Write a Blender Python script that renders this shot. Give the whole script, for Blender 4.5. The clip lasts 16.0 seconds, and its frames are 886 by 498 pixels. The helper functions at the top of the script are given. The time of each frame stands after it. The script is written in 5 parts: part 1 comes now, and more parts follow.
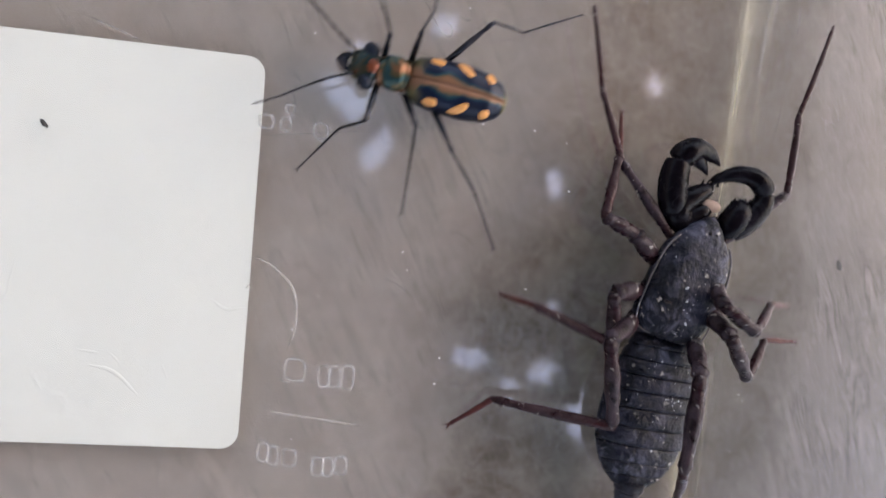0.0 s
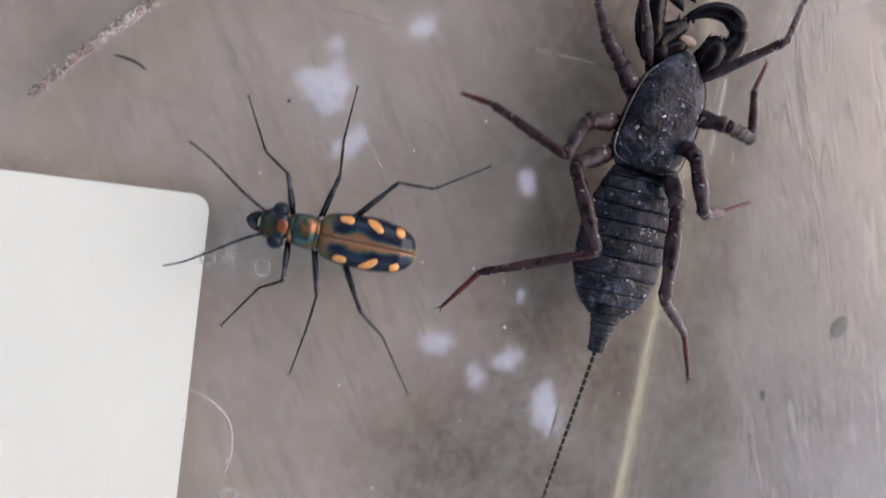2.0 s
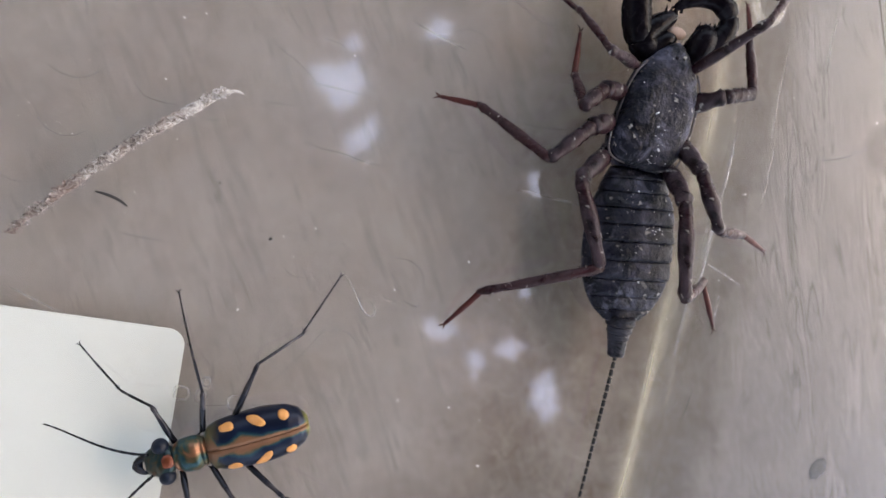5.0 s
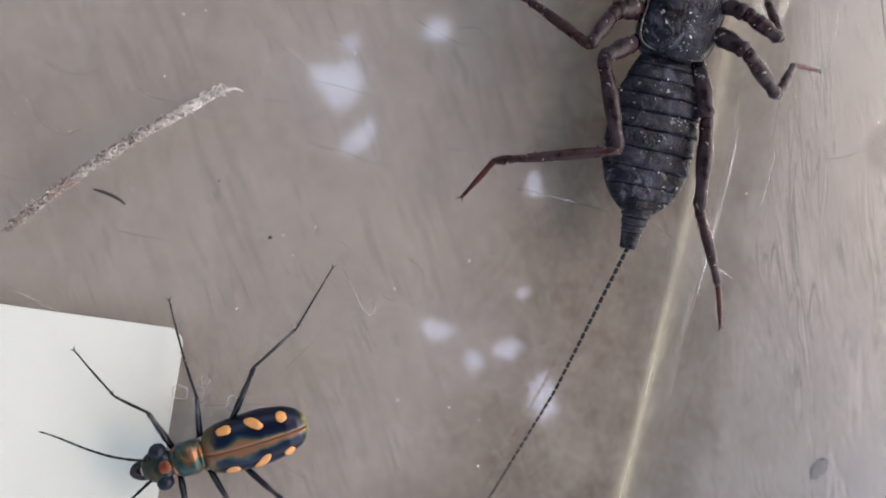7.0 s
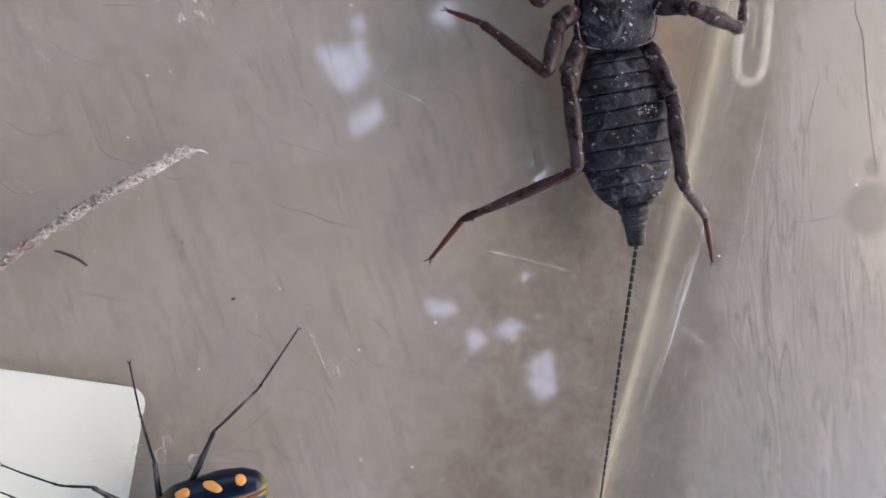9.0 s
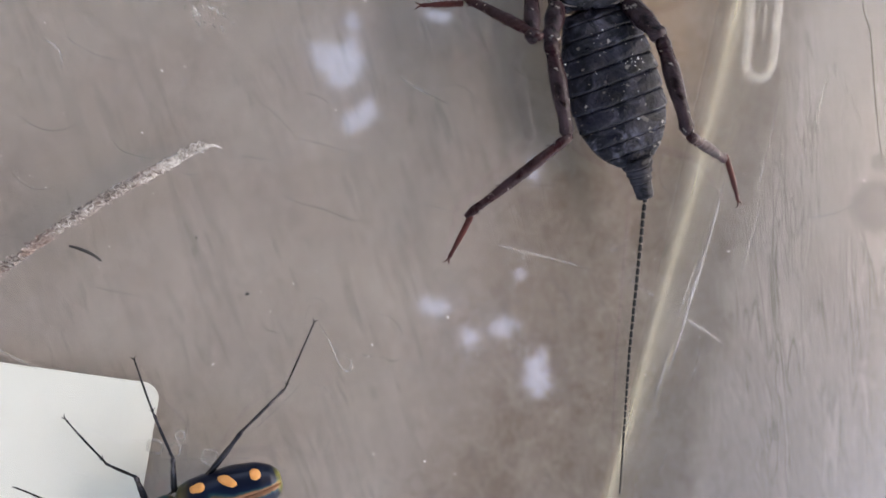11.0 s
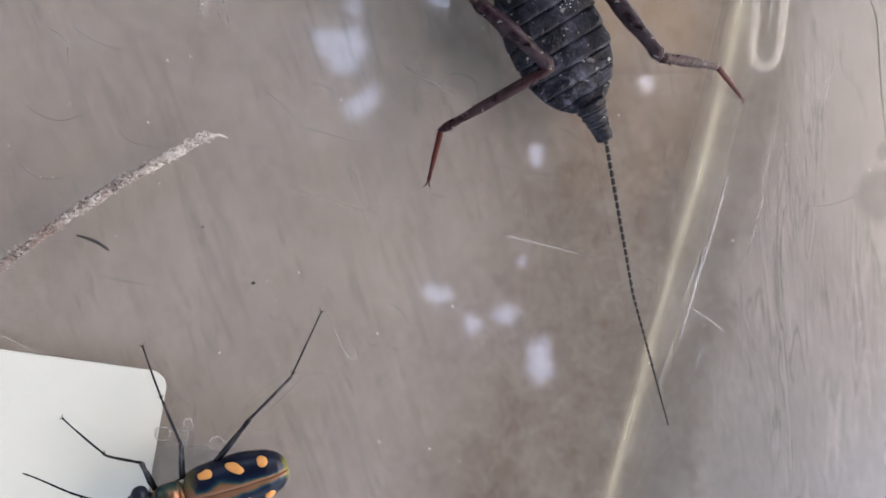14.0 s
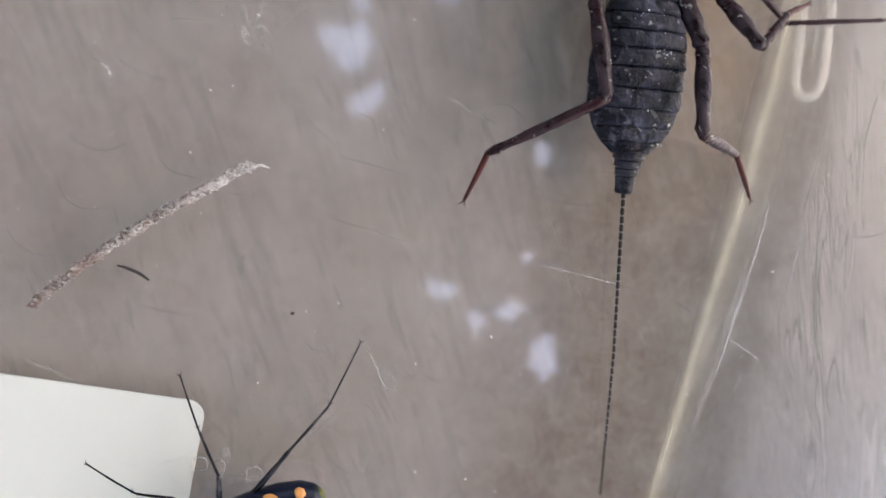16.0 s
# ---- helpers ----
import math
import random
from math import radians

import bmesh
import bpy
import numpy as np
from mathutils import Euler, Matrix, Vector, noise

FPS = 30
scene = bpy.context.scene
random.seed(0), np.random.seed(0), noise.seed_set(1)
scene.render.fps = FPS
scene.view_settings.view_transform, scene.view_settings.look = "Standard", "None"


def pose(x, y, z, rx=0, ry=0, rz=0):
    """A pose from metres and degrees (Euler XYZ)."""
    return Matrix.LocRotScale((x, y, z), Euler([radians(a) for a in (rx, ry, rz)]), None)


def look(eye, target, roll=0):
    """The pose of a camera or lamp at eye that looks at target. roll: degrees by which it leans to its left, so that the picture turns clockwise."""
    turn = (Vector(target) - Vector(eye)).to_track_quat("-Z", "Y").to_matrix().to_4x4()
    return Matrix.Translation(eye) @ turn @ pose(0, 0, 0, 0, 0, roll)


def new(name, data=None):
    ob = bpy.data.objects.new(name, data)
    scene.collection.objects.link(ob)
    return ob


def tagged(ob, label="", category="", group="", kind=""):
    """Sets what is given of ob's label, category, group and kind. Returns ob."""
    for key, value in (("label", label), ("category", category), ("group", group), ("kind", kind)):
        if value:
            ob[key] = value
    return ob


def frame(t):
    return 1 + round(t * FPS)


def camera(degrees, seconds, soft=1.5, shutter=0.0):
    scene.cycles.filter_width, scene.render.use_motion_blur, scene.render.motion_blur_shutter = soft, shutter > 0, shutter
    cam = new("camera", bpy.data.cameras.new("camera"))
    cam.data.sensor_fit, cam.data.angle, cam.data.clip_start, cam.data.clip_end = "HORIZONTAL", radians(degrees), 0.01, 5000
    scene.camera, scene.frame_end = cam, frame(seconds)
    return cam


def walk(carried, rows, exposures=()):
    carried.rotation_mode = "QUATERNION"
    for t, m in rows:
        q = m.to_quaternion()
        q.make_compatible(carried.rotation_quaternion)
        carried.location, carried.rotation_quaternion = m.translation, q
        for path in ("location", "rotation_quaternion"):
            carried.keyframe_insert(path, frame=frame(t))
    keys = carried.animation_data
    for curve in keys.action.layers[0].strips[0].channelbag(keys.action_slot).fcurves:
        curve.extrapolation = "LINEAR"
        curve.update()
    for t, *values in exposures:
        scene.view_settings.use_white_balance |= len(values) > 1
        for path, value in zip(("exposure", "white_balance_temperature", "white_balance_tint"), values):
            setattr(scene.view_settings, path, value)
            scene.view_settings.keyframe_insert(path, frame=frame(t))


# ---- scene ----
cam = camera(62, 16.0, soft=1.6, shutter=0.5)
walk(cam, [
    (0, pose(0.00007, -0.02374, 0.07428, -3.73, -9.2, 5.12)),
    (0.5, pose(-0.00009, -0.02203, 0.07435, -3.55, -9.13, 5.27)),
    (1, pose(-0.00002, -0.0201, 0.0752, -3.32, -9.43, 5.53)),
    (1.5, pose(0.00052, -0.01853, 0.07583, -3.16, -9.64, 6.01)),
    (1.9, pose(0.00137, -0.01117, 0.07604, -3.72, -10.86, 7)),
    (2, pose(0.00164, -0.00952, 0.07591, -3.96, -11.35, 7.41)),
    (2.5, pose(0.00195, -0.00239, 0.07473, -3.81, -11.29, 8.63)),
    (3, pose(0.00297, 0.00088, 0.07414, -3.59, -10.87, 9.02)),
    (3.5, pose(0.00294, 0.00373, 0.07404, -3.71, -10.9, 9.7)),
    (3.7, pose(0.00229, 0.00414, 0.07373, -3.86, -10.99, 9.84)),
    (5.8, pose(0.00259, 0.00568, 0.07542, -4.81, -10.54, 10.46)),
    (6, pose(0.00265, 0.00499, 0.07532, -4.7, -10.68, 10.44)),
    (6.5, pose(0.00161, 0.00188, 0.07503, -3.52, -11.33, 9.84)),
    (7, pose(0.0022, 0.00521, 0.07439, -4.64, -10.85, 10.41)),
    (7.5, pose(0.00521, 0.01193, 0.07442, -6.23, -10.38, 11.18)),
    (8, pose(0.00611, 0.01374, 0.07488, -6.45, -10.31, 11.58)),
    (8.5, pose(0.00545, 0.01397, 0.07462, -6.16, -10.33, 11.52)),
    (9, pose(0.00463, 0.01411, 0.07383, -6.39, -10.36, 11.69)),
    (9.5, pose(0.00403, 0.01515, 0.07349, -6.66, -10.21, 11.87)),
    (10, pose(0.00337, 0.01376, 0.07337, -6.63, -10.34, 11.8)),
    (10.2, pose(0.00289, 0.01293, 0.07405, -6.43, -10.89, 11.69)),
    (12.3, pose(0.0026, 0.015, 0.0731, -7.23, -10.74, 11.91)),
    (12.5, pose(0.00229, 0.01507, 0.07309, -7.34, -10.71, 11.97)),
    (13, pose(0.00179, 0.01352, 0.07269, -7.45, -10.51, 11.92)),
    (13.5, pose(0.00172, 0.01336, 0.07328, -7.86, -10.57, 11.78)),
    (14, pose(0.00243, 0.01369, 0.07397, -7.58, -10.64, 11.71)),
    (14.5, pose(0.00098, 0.01559, 0.07368, -7.48, -10.5, 12.01)),
    (15, pose(-0.001, 0.01522, 0.0727, -8.03, -10.47, 12.17)),
    (15.5, pose(-0.00156, 0.01568, 0.07227, -7.88, -10.16, 12.1)),
    (16, pose(-0.00163, 0.01633, 0.07224, -8.01, -10.28, 12.29)),
], [(0, 2.84, 9850, 20.2), (1, 2.84, 9850, 20.2), (2, 2.89, 9850, 20.2), (3, 2.91, 10000, 18.4), (16, 2.90, 10000, 18.4)])

# ---------- world, sun, exposure ----------
world = bpy.data.worlds.new("world")
scene.world = world
world.use_nodes = True
wn = world.node_tree.nodes
sky = wn.new("ShaderNodeTexSky")
sky.sky_type, sky.sun_disc = "NISHITA", False
sky.sun_elevation, sky.sun_rotation = radians(44), radians(75)
world.node_tree.links.new(sky.outputs[0], wn["Background"].inputs[0])
sky.air_density, sky.dust_density, sky.ozone_density = 1.2, 0.8, 2.6
wn["Background"].inputs[1].default_value = 0.15
sun_data = bpy.data.lights.new("sun", "SUN")
sun_data.energy, sun_data.angle, sun_data.color = 0.045, radians(36), (1.0, 0.96, 0.92)
sun = new("sun", sun_data)
sun.matrix_world = look((3.0, 0.8, 2.2), (0, 0, 0))

CM = 0.01
# the plate's slope along y: bowed to fit the sky reflections in the camera's view
PLATE_SLOPE = [(-7.0, -0.01), (-4.5, -0.024), (-3.0, -0.010), (-1.5, 0.005), (0.0, 0.011), (1.5, 0.012), (3.2, 0.009), (5.5, 0.004)]
PLATE_Y = np.linspace(-7.0, 5.5, 251)
PLATE_Z = np.cumsum(np.interp(PLATE_Y, *zip(*PLATE_SLOPE))) * 0.05
PLATE_Z -= np.interp(0.0, PLATE_Y, PLATE_Z)


def plate_z(y):
    """Height of the plate's upper face, in centimetres."""
    return float(np.interp(y, PLATE_Y, PLATE_Z))


SCRATCHES_BY_LABEL = [
    (-2.27, -0.85, -1.78, -1.03, -0.0, 0.011, 0),
    (-2.16, 1.98, -1.97, 1.77, 0.07, 0.009, 1),
]
SCRATCHES_MIDDLE = [
    (0.68, -0.81, 0.23, -1.44, 0.02, 0.004, 1),
]
SCRATCHES_NEAR_SEAM = [
    (1.04, 2.38, 1.6, 2.23, -0.01, 0.011, 0),
    (2.4, 0.93, 3.51, 0.86, 0.01, 0.012, 0),
    (3.89, 0.85, 4.49, 0.58, 0.01, 0.007, 1),
    (4.49, 0.58, 5.2, 0.32, 0.02, 0.009, 1),
    (4.58, 0.2, 4.53, -0.67, -0.0, 0.012, 1),
    (4.66, 1.15, 4.58, 0.54, 0.0, 0.009, 1),
    (4.68, 1.37, 4.66, 0.16, 0.02, 0.009, 1),
]
# rim scratches; the upright streaks near x 5.2 are glints drawn as scratches
RIM_SCRATCHES_GLINTS = [
    (4.7, 0.98, 4.64, 0.6, 0.0, 0.011, 1),
    (4.75, 2.1, 4.74, 1.43, -0.0, 0.011, 1),
    (4.76, 1.82, 4.63, -0.1, 0.01, 0.017, 1),
    (4.84, -0.91, 4.78, -1.27, 0.01, 0.011, 1),
    (4.94, 0.21, 4.93, -0.16, -0.0, 0.011, 1),
    (5.15, 3.11, 5.18, 2.53, 0.0, 0.011, 0),
    (5.18, 2.67, 5.18, 1.98, -0.01, 0.011, 0),
    (5.24, 1.89, 5.21, 1.2, 0.01, 0.013, 0),
    (5.68, 3.44, 5.69, 2.87, -0.01, 0.015, 0),
    (6.43, 2.18, 5.77, 1.89, 0.06, 0.007, 1),
]
# gaps between leaves, placed so their reflections fit the camera's view
SKY_GAPS = [
    (0.022, 0.128, 0.019, 0.013, -0.17),
    (0.032, 0.124, 0.013, 0.013, 0.1),
    (0.040, 0.140, 0.009, 0.018, 0.1),
    (-0.008, 0.140, 0.008, 0.005, 0.17),
    (0.032, 0.110, 0.012, 0.010, -0.17),
    (0.062, 0.054, 0.010, 0.010, -0.35),
    (0.076, 0.076, 0.007, 0.009, 0.17),
    (0.034, 0.190, 0.006, 0.006, 0.17),
    (0.150, 0.232, 0.016, 0.007, 0.52),
    (0.334, -0.192, 0.016, 0.009, 0.5),
    (0.284, -0.214, 0.006, 0.006, 0.17),
    (0.396, -0.240, 0.012, 0.016, -0.4),
    (0.408, -0.268, 0.009, 0.010, 0.3),
    (0.402, -0.254, 0.014, 0.018, -0.2),
    (0.222, -0.178, 0.018, 0.005, 0.0),
    (0.325, 0.046, 0.007, 0.009, 0.17),
    (0.465, 0.185, 0.007, 0.009, 0.17),
    (0.339, -0.115, 0.004, 0.004, 0.17),
]
CURVED_SCRATCHES = [
    ([(-2.27, 1.28), (-2.13, 1.21), (-1.99, 1.19), (-1.86, 1.23), (-1.7, 1.36)], 0.007, 0),
    ([(-1.46, 1.23), (-1.35, 1.14), (-1.21, 1.12), (-1.06, 1.12)], 0.006, 0),
    ([(0.15, 1.01), (0.35, 0.97), (0.57, 0.96), (0.77, 0.92), (1.07, 0.91)], 0.008, 0),
    ([(0.2, 2.03), (0.33, 2.02), (0.41, 1.99)], 0.007, 0),
    ([(0.12, 1.59), (0.42, 1.58), (0.83, 1.55)], 0.006, 1),
    ([(-1.6, 2.47), (-1.4, 2.52), (-1.16, 2.55)], 0.007, 0),
    ([(-0.3, 1.31), (0.02, 1.33)], 0.006, 1),
    ([(-0.82, 1.05), (-0.72, 1.04), (-0.62, 1.08)], 0.006, 1),
    ([(-0.54, 2.69), (-0.46, 2.8), (-0.37, 2.9)], 0.007, 1),
    ([(1.54, 1.2), (1.82, 1.19)], 0.006, 1),
]
CURLED_HAIRS = [
    ([(0.74, -0.18), (0.87, -0.33), (1.01, -0.55), (1.1, -0.62), (1.15, -0.59), (1.13, -0.51), (1.07, -0.47)], 0.013, 0),
    ([(1.25, 0.01), (1.41, 0.01), (1.55, -0.08), (1.59, -0.17), (1.56, -0.24)], 0.007, 0),
    ([(1.2, -0.39), (1.28, -0.44), (1.36, -0.41)], 0.008, 0),
    ([(1.43, -0.41), (1.54, -0.45), (1.63, -0.41)], 0.008, 0),
    ([(0.18, -0.27), (0.27, -0.33), (0.41, -0.33)], 0.006, 0),
    ([(-1.43, -0.17), (-1.34, -0.18), (-1.14, -0.19), (-0.93, -0.19)], 0.006, 1),
    ([(-0.66, -2.99), (-0.5, -3.02), (-0.34, -3.14), (-0.22, -3.27), (-0.17, -3.46), (-0.17, -3.67), (-0.22, -3.84)], 0.021, 0),
    ([(-0.63, -1.79), (0.34, -1.65)], 0.005, 1),
]
MOULD_GLYPHS = [
    (-0.14, -4.08, 0.20, 0.22), (0.15, -4.13, 0.10, 0.22), (0.26, -4.13, 0.10, 0.22), (0.39, -4.13, 0.12, 0.24),
    (-0.39, -4.92, 0.10, 0.19), (-0.29, -4.95, 0.10, 0.19), (-0.13, -4.97, 0.14, 0.17), (0.16, -5.05, 0.12, 0.19),
    (0.26, -5.05, 0.10, 0.19), (0.39, -5.03, 0.12, 0.19),
    (-0.60, -1.65, 0.14, 0.13), (-0.41, -1.66, 0.10, 0.13), (-0.38, -1.51, 0.08, 0.09), (-0.07, -1.69, 0.14, 0.15),
]
BACK_MARKS = [(-0.243, 0.016, 0.022), (-0.871, -0.005, 0.026), (-1.176, -0.084, 0.026), (-1.262, 0.029, 0.018), (-0.432, 0.446, 0.018), (-0.723, 0.113, 0.014), (-0.454, -0.364, 0.014), (-0.92, -0.158, 0.012), (-0.398, 0.181, 0.012)]
BACK_SCUFF = [(-0.635, -0.222)]
CRACKS = [(5.89, 4.88), (6.01, 4.54), (6.09, 4.31), (6.24, 4.09), (6.42, 3.62), (6.59, 3.2), (6.75, 2.84), (6.87, 2.6)]
KNOT_LIST = [(6.86, 2.22, 0.36, 0.6), (6.76, 2.71, 0.12, 0.5)]
FLAKE_LIST = [(6.78, -1.67, 0.085, 1.7, -30), (5.88, -2.59, 0.03, 1.8, 20)]


# ---------- materials ----------
def material(name, rough=0.5, metal=0.0, spec=0.5):
    m = bpy.data.materials.new(name)
    m.use_nodes = True
    b = m.node_tree.nodes["Principled BSDF"]
    b.inputs["Roughness"].default_value, b.inputs["Metallic"].default_value = rough, metal
    b.inputs["Specular IOR Level"].default_value = spec
    return m, m.node_tree, b


def node(tree, kind, **inputs):
    n = tree.nodes.new(kind)
    for key, value in inputs.items():
        n.inputs[key.replace("_", " ")].default_value = value
    return n


def coords(tree, scale=(1, 1, 1), turn=0.0, shift=(0, 0, 0), source="Object"):
    c = tree.nodes.new("ShaderNodeTexCoord")
    r = tree.nodes.new("ShaderNodeMapping")
    r.inputs["Rotation"].default_value = (0, 0, turn)
    s = tree.nodes.new("ShaderNodeMapping")
    s.inputs["Scale"].default_value, s.inputs["Location"].default_value = scale, shift
    tree.links.new(c.outputs[source], r.inputs["Vector"])
    tree.links.new(r.outputs[0], s.inputs["Vector"])
    return s.outputs[0]


def noise_tex(tree, vector, scale, detail=4.0, rough=0.55, distort=0.0):
    n = node(tree, "ShaderNodeTexNoise", Scale=scale, Detail=detail, Roughness=rough, Distortion=distort)
    tree.links.new(vector, n.inputs["Vector"])
    return n.outputs["Fac"]


def ramp(tree, fac, stops):
    n = tree.nodes.new("ShaderNodeValToRGB")
    e = n.color_ramp.elements
    while len(e) < len(stops):
        e.new(0.5)
    for el, (p, c) in zip(e, stops):
        el.position = p
        el.color = (*c, 1) if len(c) == 3 else c
    tree.links.new(fac, n.inputs["Fac"])
    return n.outputs["Color"]


def grey(tree, fac, a, b, lo=0.0, hi=1.0):
    n = tree.nodes.new("ShaderNodeMapRange")
    for i, v in zip((1, 2, 3, 4), (a, b, lo, hi)):
        n.inputs[i].default_value = v
    tree.links.new(fac, n.inputs[0])
    return n.outputs[0]


def mix(tree, fac, a, b, mode="MIX"):
    n = tree.nodes.new("ShaderNodeMix")
    n.data_type, n.blend_type = "RGBA", mode
    for sock, v in ((n.inputs[0], fac), (n.inputs[6], a), (n.inputs[7], b)):
        if isinstance(v, (int, float)):
            sock.default_value = v
        elif isinstance(v, tuple):
            sock.default_value = (*v, 1)
        else:
            tree.links.new(v, sock)
    return n.outputs[2]


def calc(tree, op, a, b=0.0):
    n = tree.nodes.new("ShaderNodeMath")
    n.operation = op
    for i, v in enumerate((a, b)):
        if isinstance(v, (int, float)):
            n.inputs[i].default_value = v
        else:
            tree.links.new(v, n.inputs[i])
    return n.outputs[0]


def bump(tree, b, height, strength=0.3, distance=0.0002):
    n = node(tree, "ShaderNodeBump", Strength=strength, Distance=distance)
    tree.links.new(height, n.inputs["Height"])
    tree.links.new(n.outputs[0], b.inputs["Normal"])


GRAIN = radians(-28)


def wood_material():
    m, t, b = material("weathered_table_wood", 0.6)
    grain = coords(t, (1, 0.22, 1), GRAIN)
    broad = noise_tex(t, grain, 110, 5, 0.6, 0.8)
    fine = noise_tex(t, coords(t, (1, 0.8, 1), GRAIN), 800, 6, 0.7, 0.8)
    blotch = noise_tex(t, coords(t), 34, 4, 0.55)
    cloud = noise_tex(t, coords(t, shift=(5, 2, 0)), 130, 5, 0.65)
    strokes = noise_tex(t, coords(t, (1, 0.24, 1), GRAIN, (3, 1, 0)), 420, 3, 0.5, 0.5)
    pores = noise_tex(t, coords(t, (1, 0.115, 1), GRAIN, (3, 1, 0)), 2600, 3, 0.55, 0.45)
    sparse = noise_tex(t, coords(t, (1, 0.5, 1), GRAIN, (7, 4, 0)), 190, 4, 0.6)
    # the wood is paler in a broad band, with an edge that follows the grain
    sep = t.nodes.new("ShaderNodeSeparateXYZ")
    tc = t.nodes.new("ShaderNodeTexCoord")
    t.links.new(tc.outputs["Object"], sep.inputs[0])
    ragged = calc(t, "ADD", calc(t, "MULTIPLY", calc(t, "SUBTRACT", broad, 0.5), 0.009), calc(t, "MULTIPLY", calc(t, "SUBTRACT", strokes, 0.5), 0.004))
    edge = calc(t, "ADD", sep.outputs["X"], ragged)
    pale_band = grey(t, edge, 0.0512, 0.0565)
    inner = grey(t, pale_band, 0.0, 1.0, 1.0, 0.0)
    # brown band: scorpion's soft shadow and a brown stain, both put into the colour
    shade_band = calc(t, "MULTIPLY", calc(t, "MULTIPLY", grey(t, calc(t, "ADD", edge, grey(t, sep.outputs["Y"], -0.018, -0.034, 0.0, 0.011)), 0.018, 0.031), inner), grey(t, sep.outputs["Y"], -0.012, 0.02, 1.4, 1.2))
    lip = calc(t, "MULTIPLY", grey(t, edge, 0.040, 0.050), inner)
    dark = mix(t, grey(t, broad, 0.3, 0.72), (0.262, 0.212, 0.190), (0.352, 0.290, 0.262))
    # tones of that shading, lighter and darker along y
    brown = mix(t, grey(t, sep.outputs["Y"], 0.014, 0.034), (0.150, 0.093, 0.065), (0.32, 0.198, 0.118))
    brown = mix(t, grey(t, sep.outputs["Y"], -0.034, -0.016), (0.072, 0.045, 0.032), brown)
    dark = mix(t, calc(t, "MULTIPLY", shade_band, 0.76), dark, brown)
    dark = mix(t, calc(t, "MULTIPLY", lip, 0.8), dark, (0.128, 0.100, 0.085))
    pale = mix(t, grey(t, broad, 0.3, 0.7), (0.255, 0.221, 0.209), (0.345, 0.304, 0.289))
    pale = mix(t, grey(t, calc(t, "ADD", sep.outputs["Y"], calc(t, "MULTIPLY", ragged, 2.0)), -0.028, 0.012, 0.8, 0.0), pale, (0.20, 0.172, 0.165))
    # paler towards +y: the rim's sky sheen put into the wood colour
    pale = mix(t, grey(t, sep.outputs["Y"], 0.012, 0.04, 0.0, 0.6), pale, (0.53, 0.485, 0.465))
    col = mix(t, pale_band, dark, pale)
    col = mix(t, grey(t, blotch, 0.35, 0.7, 0.0, 0.3), col, mix(t, 0.72, col, (0.10, 0.085, 0.08)))
    col = mix(t, grey(t, cloud, 0.38, 0.70, 0.0, 0.3), col, (0.42, 0.385, 0.36))
    line = calc(t, "MULTIPLY", grey(t, pores, 0.58, 0.68, 0.0, 1.0), calc(t, "MULTIPLY", grey(t, sparse, 0.44, 0.55), calc(t, "ADD", 0.11, calc(t, "MULTIPLY", calc(t, "MULTIPLY", pale_band, grey(t, edge, 0.060, 0.072, 1.0, 0.45)), 0.30))))
    col = mix(t, line, col, (0.09, 0.075, 0.068))
    col = mix(t, grey(t, fine, 0.40, 0.72, 0.0, 0.2), col, (0.50, 0.46, 0.43))
    hair = noise_tex(t, coords(t, (1, 0.17, 1), GRAIN, (1, 6, 0)), 3200, 4, 0.6, 0.7)
    col = mix(t, calc(t, "MULTIPLY", grey(t, hair, 0.52, 0.66, 0.0, 0.36), calc(t, "MULTIPLY", grey(t, sparse, 0.36, 0.6, 0.3, 1.0), calc(t, "ADD", 0.04, calc(t, "MULTIPLY", pale_band, 0.30)))), col, (0.13, 0.11, 0.10))
    col = mix(t, calc(t, "MULTIPLY", grey(t, hair, 0.48, 0.36, 0.0, 0.24), pale_band), col, (0.52, 0.47, 0.45))
    marks = noise_tex(t, coords(t, (1, 0.2, 1), GRAIN, (9, 2, 0)), 1500, 3, 0.5, 0.4)
    col = mix(t, calc(t, "MULTIPLY", grey(t, marks, 0.59, 0.69, 0.0, 0.27), grey(t, cloud, 0.42, 0.58, 0.35, 1.0)), col, (0.11, 0.09, 0.08))
    # long thin grain lines, faint in the darker wood and deep in the pale band
    gate = noise_tex(t, coords(t, (1, 0.45, 1), GRAIN, (2, 8, 0)), 120, 3, 0.6)
    long_line = noise_tex(t, coords(t, (1, 0.075, 1), GRAIN, (4, 3, 0)), 950, 2, 0.45, 0.5)
    faint = calc(t, "MULTIPLY", grey(t, long_line, 0.55, 0.68, 0.0, 0.22), grey(t, gate, 0.40, 0.58, 0.15, 1.0))
    col = mix(t, calc(t, "MULTIPLY", faint, inner), col, (0.12, 0.098, 0.088))
    wavy = noise_tex(t, coords(t, (1, 0.11, 1), GRAIN * 0.62, (6, 1, 0)), 560, 3, 0.5, 1.2)
    ridge = calc(t, "ABSOLUTE", calc(t, "SUBTRACT", wavy, 0.52))
    deep = calc(t, "MULTIPLY", calc(t, "MULTIPLY", grey(t, ridge, 0.0, 0.030, 0.62, 0.0), grey(t, gate, 0.42, 0.54)), calc(t, "MULTIPLY", pale_band, grey(t, edge, 0.062, 0.080, 1.0, 0.35)))
    col = mix(t, deep, col, (0.085, 0.07, 0.064))
    comb = calc(t, "MULTIPLY", calc(t, "MULTIPLY", grey(t, wavy, 0.54, 0.66, 0.0, 0.35), grey(t, gate, 0.42, 0.62)), pale_band)
